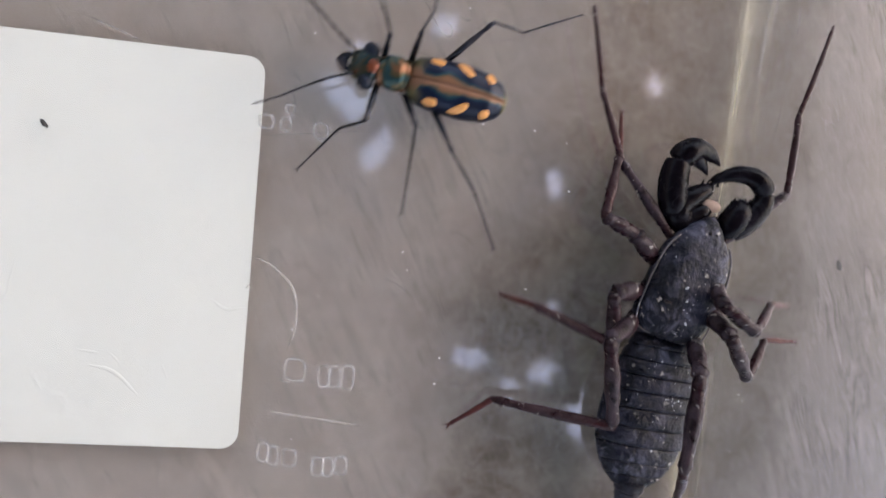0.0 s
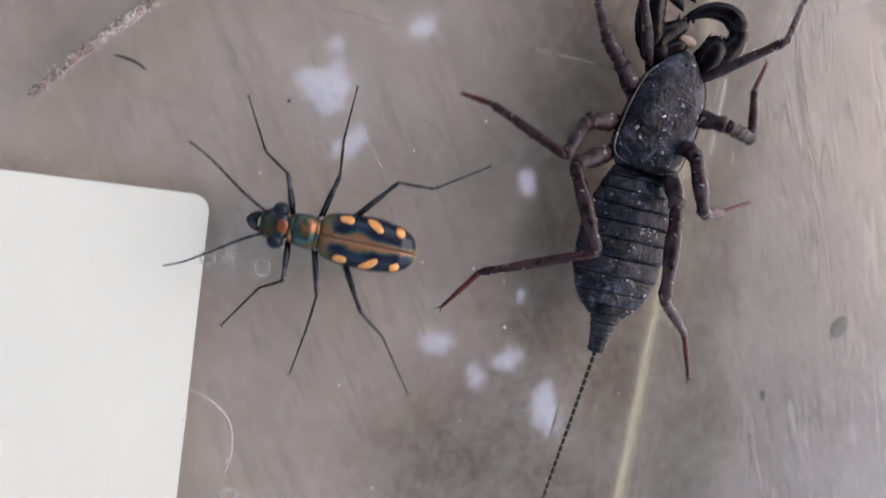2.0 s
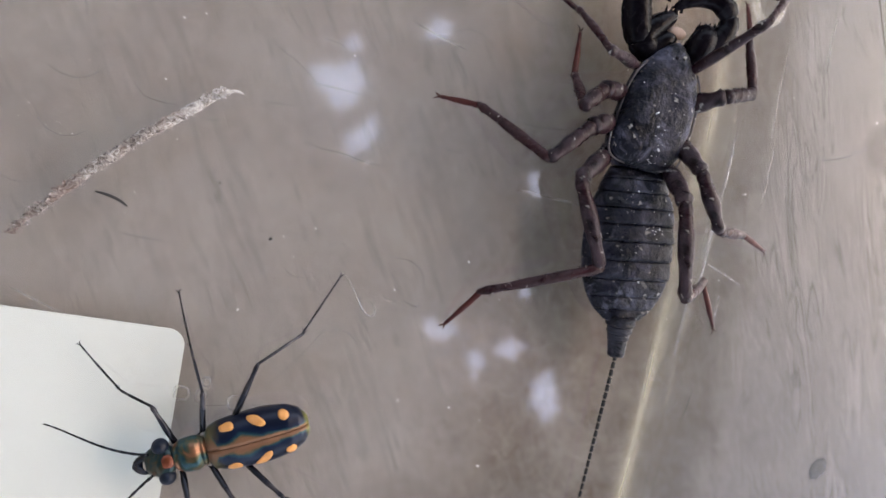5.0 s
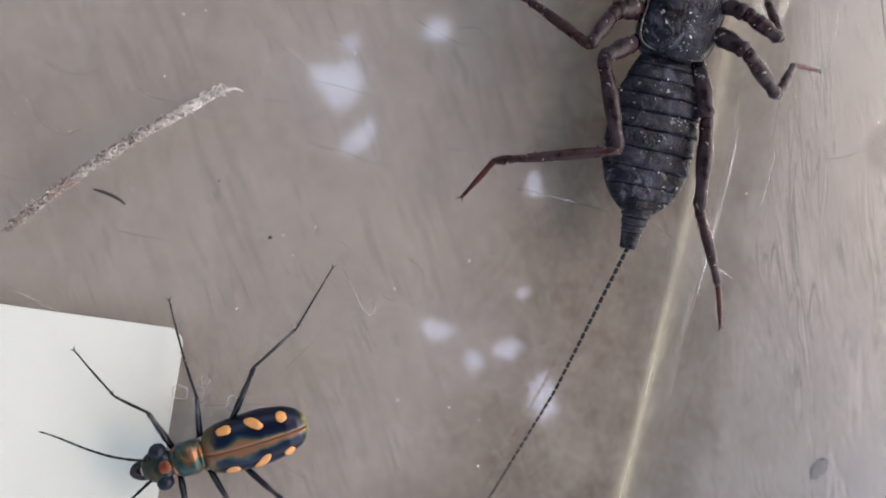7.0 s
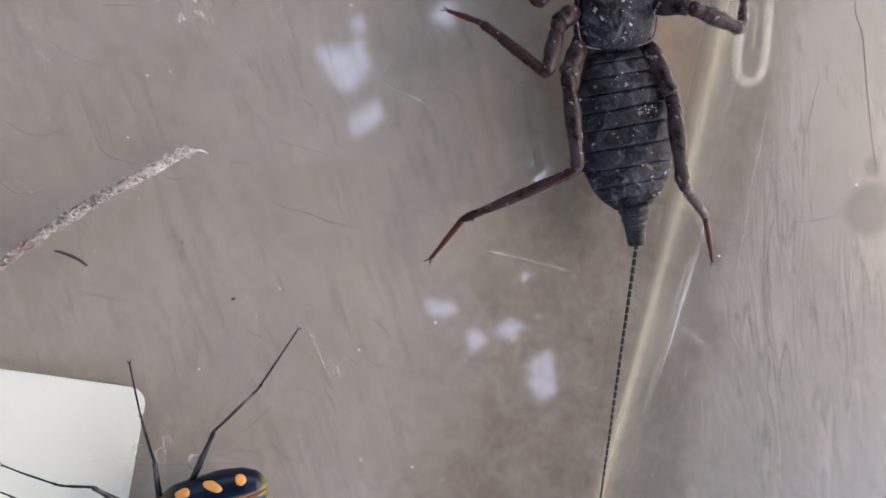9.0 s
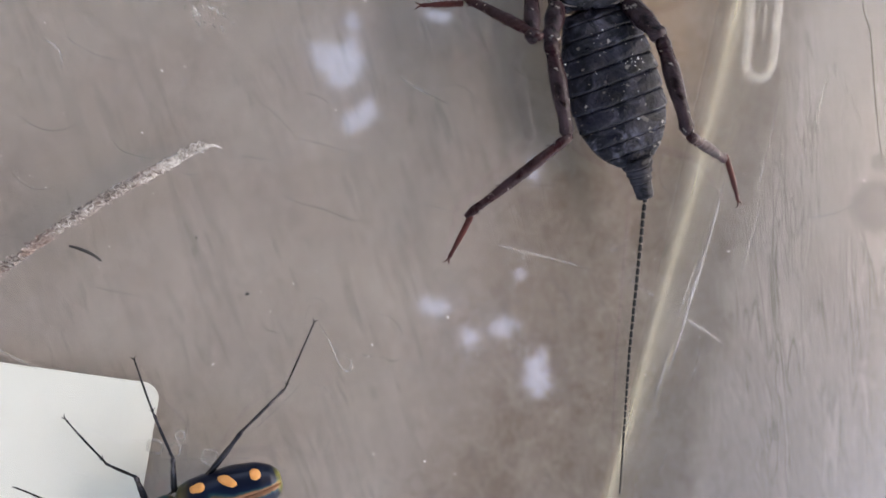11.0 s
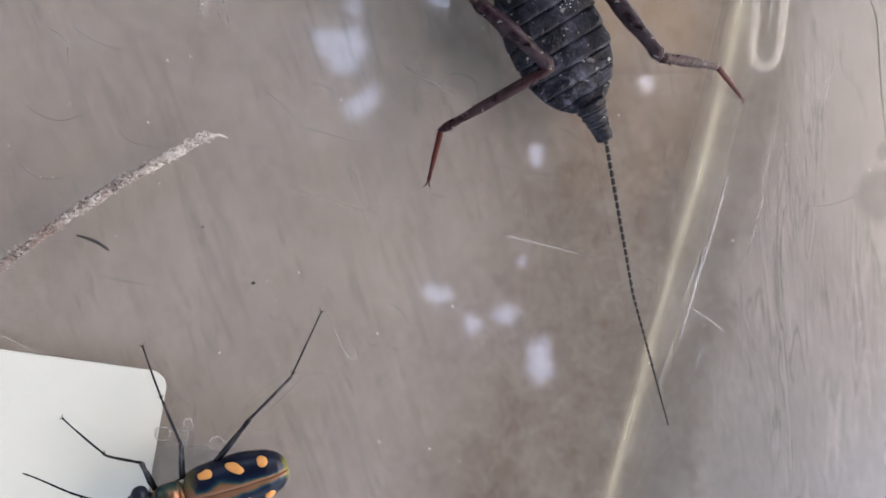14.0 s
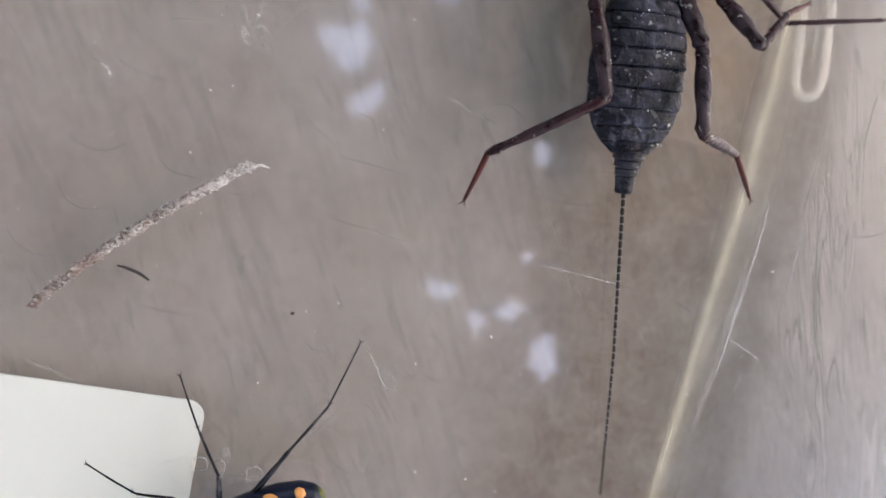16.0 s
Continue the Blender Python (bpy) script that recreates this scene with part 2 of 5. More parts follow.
    col = mix(t, comb, col, (0.56, 0.51, 0.49))
    # dark knots
    for kx, ky, kr, kd in KNOT_LIST:
        dx = calc(t, "POWER", calc(t, "MULTIPLY", calc(t, "SUBTRACT", sep.outputs["X"], kx * CM), 1 / (kr * CM)), 2.0)
        dy = calc(t, "POWER", calc(t, "MULTIPLY", calc(t, "SUBTRACT", sep.outputs["Y"], ky * CM), 1 / (kr * CM)), 2.0)
        dist = calc(t, "ADD", calc(t, "SQRT", calc(t, "ADD", dx, dy)), calc(t, "MULTIPLY", calc(t, "SUBTRACT", cloud, 0.5), 0.5))
        col = mix(t, grey(t, dist, 0.7, 1.1, kd, 0.0), col, (0.12, 0.10, 0.105))
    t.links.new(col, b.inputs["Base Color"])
    bump(t, b, calc(t, "ADD", calc(t, "ADD", calc(t, "ADD", calc(t, "MULTIPLY", deep, -2.5), calc(t, "MULTIPLY", line, -3.0)), calc(t, "MULTIPLY", calc(t, "MULTIPLY", hair, pale_band), -1.0)), calc(t, "ADD", calc(t, "MULTIPLY", fine, 0.6), cloud)), 0.26, 0.0003)
    return m


def sheet_material(name, tint, haze, haze_colour, rough=0.048, wobble=0.022, streaks=0.0, shine=1.0):
    """Clear moulded plastic: lets light straight through, with a blue-tinted Fresnel gloss and a little haze."""
    m = bpy.data.materials.new(name)
    m.use_nodes = True
    t = m.node_tree
    t.nodes.remove(t.nodes["Principled BSDF"])
    out = t.nodes["Material Output"]
    clear = node(t, "ShaderNodeBsdfTransparent", Color=(*tint, 1))
    dull = node(t, "ShaderNodeBsdfDiffuse", Color=(*haze_colour, 1))
    # sky's blue put into both gloss colours to deepen reflected patches
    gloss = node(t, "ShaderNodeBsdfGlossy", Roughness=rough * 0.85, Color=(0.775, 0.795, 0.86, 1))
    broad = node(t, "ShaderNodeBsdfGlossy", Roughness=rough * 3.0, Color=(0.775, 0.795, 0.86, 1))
    facing = t.nodes.new("ShaderNodeLayerWeight")
    facing.inputs["Blend"].default_value = 0.5
    fres = calc(t, "ADD", calc(t, "MULTIPLY", calc(t, "POWER", facing.outputs["Facing"], 5.0), 0.95 * shine), 0.19 * shine)
    wave = noise_tex(t, coords(t), 45, 2, 0.4)
    fine = noise_tex(t, coords(t, (1, 0.2, 1), GRAIN), 1500, 2)
    bm_ = node(t, "ShaderNodeBump", Strength=wobble, Distance=0.0006)
    t.links.new(calc(t, "ADD", wave, calc(t, "MULTIPLY", fine, 0.014)), bm_.inputs["Height"])
    t.links.new(bm_.outputs[0], gloss.inputs["Normal"])
    t.links.new(bm_.outputs[0], broad.inputs["Normal"])
    both = node(t, "ShaderNodeMixShader", Fac=0.42)
    t.links.new(gloss.outputs[0], both.inputs[1])
    t.links.new(broad.outputs[0], both.inputs[2])
    smear = noise_tex(t, coords(t, (1, 0.5, 1), 0.7), 70, 5, 0.65)
    body = t.nodes.new("ShaderNodeMixShader")
    t.links.new(grey(t, smear, 0.35, 0.8, haze * 0.5, haze * 1.6 + streaks), body.inputs[0])
    t.links.new(clear.outputs[0], body.inputs[1])
    t.links.new(dull.outputs[0], body.inputs[2])
    top = t.nodes.new("ShaderNodeMixShader")
    t.links.new(fres, top.inputs[0])
    t.links.new(body.outputs[0], top.inputs[1])
    t.links.new(both.outputs[0], top.inputs[2])
    t.links.new(top.outputs[0], out.inputs["Surface"])
    return m


def seam_material():
    """The sheet's edge: clear, with cream haze that is densest along the seam."""
    m = bpy.data.materials.new("yellowed_plastic_seam")
    m.use_nodes = True
    t = m.node_tree
    t.nodes.remove(t.nodes["Principled BSDF"])
    clear = node(t, "ShaderNodeBsdfTransparent", Color=(1, 1, 1, 1))
    dull = node(t, "ShaderNodeBsdfDiffuse", Color=(0.90, 0.80, 0.58, 1))
    sep = t.nodes.new("ShaderNodeSeparateXYZ")
    along = t.nodes.new("ShaderNodeUVMap")
    along.uv_map = "across"
    t.links.new(along.outputs[0], sep.inputs[0])
    across = calc(t, "MULTIPLY", sep.outputs["X"], CM)
    wob = calc(t, "MULTIPLY", calc(t, "SUBTRACT", noise_tex(t, coords(t, (1, 0.3, 1)), 260, 3), 0.5), 0.0004)
    x = calc(t, "ADD", across, wob)

    def bell(middle, width, height):
        d = calc(t, "ABSOLUTE", calc(t, "SUBTRACT", x, middle))
        soft = grey(t, d, 0.0, width, 1.0, 0.0)
        return calc(t, "MULTIPLY", calc(t, "MULTIPLY", soft, soft), height)

    haze = calc(t, "ADD", calc(t, "ADD", bell(0.0430, 0.0009, 0.19), bell(0.0434, 0.0028, 0.17)), calc(t, "ADD", bell(0.0458, 0.0003, 0.16), bell(0.0469, 0.0002, 0.12)))
    haze = calc(t, "MULTIPLY", haze, grey(t, noise_tex(t, coords(t, (1, 0.25, 1)), 300, 4), 0.25, 0.7, 0.5, 1.2))
    fade = calc(t, "MULTIPLY", grey(t, across, 0.0396, 0.0402), grey(t, across, 0.0476, 0.0484, 1.0, 0.0))
    body = t.nodes.new("ShaderNodeMixShader")
    t.links.new(calc(t, "MULTIPLY", haze, fade), body.inputs[0])
    t.links.new(clear.outputs[0], body.inputs[1])
    t.links.new(dull.outputs[0], body.inputs[2])
    t.links.new(body.outputs[0], t.nodes["Material Output"].inputs["Surface"])
    return m


def speckled(name, base, alt, speck=(0.40, 0.37, 0.35), amount=0.66, rough=0.45, haze=0.35, spec=0.5, relief=0.5, film_colour=(0.15, 0.154, 0.205)):
    """Rough chitin with mottled ground, a film of pale dust, by default blued for sky sheen, and single bright specks.
    """
    m, t, b = material(name, rough, 0.0, spec)
    v = coords(t)
    blot = noise_tex(t, coords(t, shift=(0.3, 0.7, 0.1)), 330, 4, 0.6, 0.5)
    tone = mix(t, grey(t, blot, 0.40, 0.62), base, alt)
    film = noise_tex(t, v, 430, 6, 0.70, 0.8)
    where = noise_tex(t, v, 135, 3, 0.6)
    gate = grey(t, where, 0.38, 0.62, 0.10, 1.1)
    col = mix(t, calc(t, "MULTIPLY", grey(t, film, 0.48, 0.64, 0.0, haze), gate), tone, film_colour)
    dust = noise_tex(t, coords(t, (1.0, 0.7, 1.0), 0.5, (2, 3, 1)), 1500, 2, 0.5, 0.2)
    col = mix(t, calc(t, "MULTIPLY", grey(t, dust, amount, amount + 0.06, 0.0, 0.85), grey(t, where, 0.38, 0.54, 0.15, 1.0)), col, speck)
    t.links.new(col, b.inputs["Base Color"])
    t.links.new(grey(t, film, 0.35, 0.7, rough * 0.7, min(1.0, rough * 1.7)), b.inputs["Roughness"])
    bump(t, b, calc(t, "ADD", noise_tex(t, v, 1900, 4, 0.65), calc(t, "MULTIPLY", noise_tex(t, v, 480, 3, 0.5, 0.4), 1.7)), relief * 0.8, 0.00030)
    return m


def elytron_material():
    """Deep blue wing case with a copper band along the seam that swells behind the shoulders."""
    m, t, b = material("beetle_wing_case", 0.34, 0.2, 0.25)
    v = coords(t)
    sep = t.nodes.new("ShaderNodeSeparateXYZ")
    t.links.new(v, sep.inputs[0])
    wob = calc(t, "MULTIPLY", calc(t, "SUBTRACT", noise_tex(t, v, 520, 4, 0.6), 0.5), 0.0011)
    x = calc(t, "ADD", sep.outputs["X"], wob)
    off = calc(t, "ADD", calc(t, "ABSOLUTE", sep.outputs["Y"]), wob)
    rear = grey(t, x, -0.0075, -0.0035, 0.0, 0.00016)
    swell = calc(t, "MULTIPLY", grey(t, x, -0.0040, -0.0026), grey(t, x, -0.0020, -0.0006, 0.00032, 0.0))
    shoulder = grey(t, x, 0.0002, 0.0014, 0.0, 0.0020)
    width = calc(t, "ADD", calc(t, "ADD", rear, swell), shoulder)
    d = calc(t, "DIVIDE", off, calc(t, "ADD", width, 0.00027))
    col = ramp(t, grey(t, d, 0.0, 3.2), [(0.0, (0.20, 0.088, 0.050)), (0.27, (0.165, 0.080, 0.046)), (0.36, (0.065, 0.06, 0.04)), (0.42, (0.010, 0.045, 0.055)), (0.58, (0.002, 0.008, 0.026)), (1.0, (0.0015, 0.004, 0.014))])
    olive = mix(t, grey(t, noise_tex(t, v, 380, 3), 0.4, 0.6), (0.11, 0.085, 0.035), (0.03, 0.06, 0.05))
    col = mix(t, calc(t, "MULTIPLY", grey(t, x, -0.0002, 0.0009), grey(t, off, 0.0006, 0.0014)), col, olive)
    tip = calc(t, "MULTIPLY", grey(t, x, -0.0081, -0.0085), 0.8)
    col = mix(t, tip, col, (0.17, 0.16, 0.03))
    t.links.new(col, b.inputs["Base Color"])
    bump(t, b, noise_tex(t, v, 3500, 2), 0.4, 0.00005)
    return m


def metallic_mix(name, stops, scale=500, rough=0.34, metal=0.5, spec=0.3):
    m, t, b = material(name, rough, metal, spec)
    v = coords(t)
    t.links.new(ramp(t, noise_tex(t, v, scale, 3, 0.6, 0.8), stops), b.inputs["Base Color"])
    bump(t, b, noise_tex(t, v, 3000, 3), 0.4, 0.00006)
    return m


def plain(name, colour, rough=0.5, vary=0.25, scale=600, metal=0.0):
    m, t, b = material(name, rough, metal)
    v = coords(t)
    low = tuple(c * (1 - vary) for c in colour)
    high = tuple(min(1, c * (1 + vary)) for c in colour)
    t.links.new(mix(t, grey(t, noise_tex(t, v, scale, 5, 0.6), 0.3, 0.7), low, high), b.inputs["Base Color"])
    bump(t, b, noise_tex(t, v, scale * 2.2, 4), 0.35, 0.0001)
    return m


def leaf_material():
    m, t, b = material("tree_leaf", 0.5)
    g = t.nodes.new("ShaderNodeNewGeometry")
    t.links.new(ramp(t, g.outputs["Random Per Island"], [(0.0, (0.03, 0.06, 0.015)), (0.6, (0.05, 0.10, 0.025)), (1.0, (0.09, 0.13, 0.04))]), b.inputs["Base Color"])
    return m


def label_material():
    m, t, b = material("paper_label", 0.6)
    v = coords(t)
    stain = noise_tex(t, v, 60, 4, 0.6)
    col = mix(t, grey(t, stain, 0.45, 0.75, 0.0, 0.35), (0.80, 0.805, 0.745), (0.70, 0.705, 0.66))
    pulp = noise_tex(t, v, 2500, 3)
    col = mix(t, grey(t, pulp, 0.4, 0.8, 0.0, 0.04), col, (0.66, 0.665, 0.625))
    # faint creases, thin lines where two wavering fields meet
    warp = noise_tex(t, coords(t, (1, 0.6, 1), 0.5), 95, 3, 0.5, 0.6)
    crease = grey(t, calc(t, "ABSOLUTE", calc(t, "SUBTRACT", warp, 0.5)), 0.0, 0.016, 1.0, 0.0)
    crease = calc(t, "MULTIPLY", crease, grey(t, noise_tex(t, coords(t, shift=(4, 1, 0)), 120, 2), 0.54, 0.64))
    col = mix(t, calc(t, "MULTIPLY", crease, 0.3), col, (0.55, 0.56, 0.54))
    t.links.new(col, b.inputs["Base Color"])
    bump(t, b, calc(t, "ADD", stain, calc(t, "MULTIPLY", crease, 0.4)), 0.35, 0.0004)
    return m


def twig_material():
    """Flaky bark: pale where the skin is lost towards one end, pinkish brown along the middle, dark crevices."""
    m, t, b = material("dry_bark", 0.85)
    v = coords(t)
    a = noise_tex(t, v, 1700, 6, 0.72, 1.2)
    patch = noise_tex(t, v, 330, 3, 0.6)
    red = noise_tex(t, coords(t, shift=(3, 1, 0)), 240, 3)
    sep = t.nodes.new("ShaderNodeSeparateXYZ")
    t.links.new(v, sep.inputs[0])
    flayed = calc(t, "MULTIPLY", grey(t, calc(t, "ADD", sep.outputs["X"], calc(t, "MULTIPLY", calc(t, "SUBTRACT", patch, 0.5), 0.006)), -0.0118, -0.0092), 0.85)
    bark = ramp(t, a, [(0.38, (0.07, 0.052, 0.046)), (0.46, (0.23, 0.185, 0.165)), (0.56, (0.40, 0.345, 0.315)), (0.67, (0.66, 0.61, 0.57))])
    bark = mix(t, grey(t, red, 0.50, 0.60, 0.0, 0.5), bark, (0.24, 0.145, 0.12))
    bare = ramp(t, a, [(0.38, (0.09, 0.07, 0.06)), (0.45, (0.40, 0.355, 0.325)), (0.60, (0.66, 0.61, 0.575))])
    col = mix(t, flayed, bark, bare)
    t.links.new(col, b.inputs["Base Color"])
    bump(t, b, a, 0.9, 0.0003)
    return m


M_WOOD = wood_material()
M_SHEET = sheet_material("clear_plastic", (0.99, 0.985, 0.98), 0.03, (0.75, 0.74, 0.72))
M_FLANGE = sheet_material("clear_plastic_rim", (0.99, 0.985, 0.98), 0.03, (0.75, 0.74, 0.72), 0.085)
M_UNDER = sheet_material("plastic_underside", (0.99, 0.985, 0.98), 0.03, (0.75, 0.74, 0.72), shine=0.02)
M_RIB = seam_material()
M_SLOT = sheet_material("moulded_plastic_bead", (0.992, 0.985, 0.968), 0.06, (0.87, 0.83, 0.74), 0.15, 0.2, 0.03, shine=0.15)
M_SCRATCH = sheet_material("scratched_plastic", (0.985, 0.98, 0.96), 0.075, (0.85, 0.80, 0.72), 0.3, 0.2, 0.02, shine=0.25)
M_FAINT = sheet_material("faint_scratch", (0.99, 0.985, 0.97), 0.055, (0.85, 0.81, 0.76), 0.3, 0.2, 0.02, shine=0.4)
M_LABEL = label_material()
M_TWIG = twig_material()
# blue in base and film stands in for the sky's sheen on the shell
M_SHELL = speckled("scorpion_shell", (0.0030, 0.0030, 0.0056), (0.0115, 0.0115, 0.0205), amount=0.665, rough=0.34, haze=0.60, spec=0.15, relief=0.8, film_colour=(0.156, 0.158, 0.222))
M_PALP = speckled("scorpion_pincer", (0.0026, 0.0018, 0.0028), (0.0060, 0.0042, 0.0062), amount=0.76, rough=0.20, haze=0.03, relief=0.18, spec=0.07)
M_LEG = speckled("scorpion_leg", (0.0072, 0.0020, 0.0030), (0.022, 0.0075, 0.0105), amount=0.642, rough=0.28, haze=0.34, spec=0.15, relief=0.6, film_colour=(0.165, 0.118, 0.142))
M_SHIN = speckled("scorpion_shin", (0.017, 0.0042, 0.0050), (0.036, 0.0115, 0.0135), amount=0.645, rough=0.28, haze=0.24, spec=0.16, relief=0.6, film_colour=(0.150, 0.100, 0.112))
M_FOOT = speckled("scorpion_foot", (0.048, 0.008, 0.0068), (0.076, 0.015, 0.012), amount=0.74, rough=0.34, haze=0.06, spec=0.18)
M_TAIL = speckled("scorpion_tail", (0.0034, 0.0030, 0.0046), (0.0120, 0.0105, 0.0150), amount=0.69, rough=0.34, haze=0.22, spec=0.13, relief=0.5)
M_MARGIN = speckled("shield_edge", (0.06, 0.05, 0.054), (0.12, 0.10, 0.104), amount=0.62, rough=0.5, haze=0.5)
M_WHIP = plain("scorpion_whip", (0.0035, 0.003, 0.003), 0.75, 0.3, 900)
M_JOINT = plain("pale_joint", (0.115, 0.095, 0.08), 0.6, 0.2, 900)
M_ELYTRA = elytron_material()
M_SPOT = plain("orange_spot", (0.62, 0.25, 0.07), 0.45, 0.12, 1500)
M_HEAD = metallic_mix("beetle_head", [(0.3, (0.004, 0.015, 0.022)), (0.48, (0.012, 0.027, 0.026)), (0.6, (0.04, 0.03, 0.016)), (0.7, (0.10, 0.03, 0.015))], 600)
M_NECK = metallic_mix("beetle_thorax", [(0.3, (0.006, 0.03, 0.06)), (0.40, (0.015, 0.05, 0.05)), (0.47, (0.06, 0.055, 0.03)), (0.56, (0.24, 0.10, 0.055))], 430)
M_RED = plain("copper_red_patch", (0.19, 0.040, 0.015), 0.4, 0.45, 420, 0.3)
M_EYE = metallic_mix("beetle_eye", [(0.3, (0.002, 0.0035, 0.008)), (0.7, (0.006, 0.012, 0.026))], 300, 0.48, 0.0, 0.2)
M_BLEG = metallic_mix("beetle_leg", [(0.3, (0.002, 0.0024, 0.004)), (0.55, (0.008, 0.009, 0.016)), (0.7, (0.04, 0.034, 0.038))], 420, 0.24, 0.3, 0.3)
M_JAW = plain("pinkish_jaw", (0.34, 0.22, 0.17), 0.5, 0.2, 1500)
M_LIP = plain("pale_lip", (0.34, 0.29, 0.24), 0.4, 0.15, 1500)
M_DUST = plain("pale_dust", (0.56, 0.53, 0.49), 0.8, 0.2, 3000)
M_CHALK = plain("chalky_white", (0.50, 0.51, 0.55), 0.8, 0.2, 3000)
M_CRUMB = plain("dark_crumb", (0.02, 0.017, 0.015), 0.6, 0.4, 2500)
M_GREYBIT = plain("grey_flake", (0.075, 0.072, 0.08), 0.7, 0.3, 900)
M_CRACK = plain("dirt_in_crack", (0.19, 0.165, 0.15), 0.9, 0.3, 900)
M_BARK = plain("tree_bark", (0.12, 0.09, 0.07), 0.9, 0.4, 12)
M_PLASTER = plain("wall_plaster", (0.26, 0.245, 0.225), 0.9, 0.15, 6)
M_SOIL = plain("bare_soil", (0.16, 0.13, 0.10), 0.95, 0.35, 3)
M_LEAF = leaf_material()


# ---------- mesh helpers (lengths in centimetres) ----------
def part(name, bm, mats, parent=None, label="", smooth=True):
    """Links a bmesh, drawn in centimetres, as one mesh object under its parent."""
    mesh = bpy.data.meshes.new(name)
    bmesh.ops.recalc_face_normals(bm, faces=bm.faces)
    bm.transform(Matrix.Scale(CM, 4))
    bm.to_mesh(mesh)
    bm.free()
    for m in mats if isinstance(mats, (list, tuple)) else (mats,):
        mesh.materials.append(m)
    if smooth:
        mesh.polygons.foreach_set("use_smooth", [True] * len(mesh.polygons))
    ob = new(name, mesh)
    if parent:
        ob.parent = parent
    if label:
        tagged(ob, label)
    return ob


def rings(bm, loops, cap=True, mat=None):
    """Joins equal rings of points into a tube; mat(i) gives the material of span i."""
    made = [[bm.verts.new(p) for p in ring] for ring in loops]
    n = len(made[0])
    for i, (a, b) in enumerate(zip(made, made[1:])):
        for k in range(n):
            f = bm.faces.new((a[k], a[(k + 1) % n], b[(k + 1) % n], b[k]))
            if mat:
                f.material_index = mat(i)
    if cap:
        bm.faces.new(made[0][::-1])
        bm.faces.new(made[-1])
    return made


def tube(bm, pts, radii, n=10, flat=1.0, rough=0.0, seed=0, mat=None):
    """A tube along points, with a radius at each; flat squeezes it in height."""
    pts = [Vector(p) for p in pts]
    loops = []
    for i, p in enumerate(pts):
        d = (pts[min(i + 1, len(pts) - 1)] - pts[max(i - 1, 0)]).normalized()
        side = Vector((0, 0, 1)).cross(d)
        side = side.normalized() if side.length > 1e-4 else Vector((0, 1, 0))
        up = d.cross(side)
        ring = []
        for k in range(n):
            a = 2 * math.pi * k / n
            r = radii[i] * (1 + rough * noise.noise(Vector((i * 1.7 + seed, k * 1.3, seed * 3.1))))
            ring.append(p + side * math.cos(a) * r + up * math.sin(a) * r * flat)
        loops.append(ring)
    rings(bm, loops, True, mat)


def curve_pts(pts, n):
    """Catmull-Rom through points, n steps a span."""
    p = [Vector(q) for q in pts]
    p = [2 * p[0] - p[1], *p, 2 * p[-1] - p[-2]]
    out = []
    for i in range(1, len(p) - 2):
        for k in range(n):
            t = k / n
            out.append(0.5 * (2 * p[i] + (p[i + 1] - p[i - 1]) * t + (2 * p[i - 1] - 5 * p[i] + 4 * p[i + 1] - p[i + 2]) * t * t + (3 * p[i] - p[i - 1] - 3 * p[i + 1] + p[i + 2]) * t ** 3))
    return out + [p[-2]]


def blend(table, x):
    """Reads a table of (x, value, value ...) between its rows."""
    if x <= table[0][0]:
        return table[0][1:]
    for a, b in zip(table, table[1:]):
        if x <= b[0]:
            f = (x - a[0]) / (b[0] - a[0])
            f = f * f * (3 - 2 * f) * 0.5 + f * 0.5
            return [u + (v - u) * f for u, v in zip(a[1:], b[1:])]
    return table[-1][1:]


def loft(bm, table, x0, x1, steps, n=28, power=2.4, lump=0.0, seed=0, swell=None):
    """A body along x: table rows are x, half width, lowest z, highest z."""
    loops = []
    for i in range(steps + 1):
        x = x0 + (x1 - x0) * i / steps
        w, lo, hi = blend(table, x)
        if swell:
            s = swell(i / steps)
            w, hi = w * (1 + (s - 1) * 0.35), lo + (hi - lo) * s
        mid, half = (lo + hi) / 2, (hi - lo) / 2
        ring = []
        for k in range(n):
            a = 2 * math.pi * k / n
            c, s = math.cos(a), math.sin(a)
            y = w * math.copysign(abs(c) ** (2 / power), c)
            z = mid + half * math.copysign(abs(s) ** (2 / power), s)
            d = lump * noise.noise(Vector((x * 9 + seed, y * 9, z * 9))) + lump * 0.6 * noise.noise(Vector((x * 25, y * 25 + seed, z * 20)))
            ring.append((x, y * (1 + d * 0.4), z + (d if s > 0 else 0)))
        loops.append(ring)
    rings(bm, loops)


def ellipsoid(bm, centre, size, seg=16, rows=10):
    m = Matrix.Translation(centre) @ Matrix.Diagonal((*size, 1))
    bmesh.ops.create_uvsphere(bm, u_segments=seg, v_segments=rows, radius=1, matrix=m)


def slab(bm, x0, y0, x1, y1, z0, z1, corner=0.0, steps=6, bevel=0.0):
    """A plate with rounded corners and, if asked, a rounded rim."""
    out = []
    for cx, cy, a0 in ((x1 - corner, y1 - corner, 0), (x0 + corner, y1 - corner, 90), (x0 + corner, y0 + corner, 180), (x1 - corner, y0 + corner, 270)):
        for k in range(steps + 1):
            a = radians(a0 + 90 * k / steps)
            out.append((cx, cy, math.cos(a), math.sin(a)))
    loops = []
    for z, inset in ((z0, 0.0), (z1 - bevel, 0.0), (z1 - bevel * 0.3, bevel * 0.3), (z1, bevel)) if bevel else ((z0, 0.0), (z1, 0.0)):
        loops.append([(cx + c * (corner - inset), cy + s * (corner - inset), z) for cx, cy, c, s in out])
    rings(bm, loops)


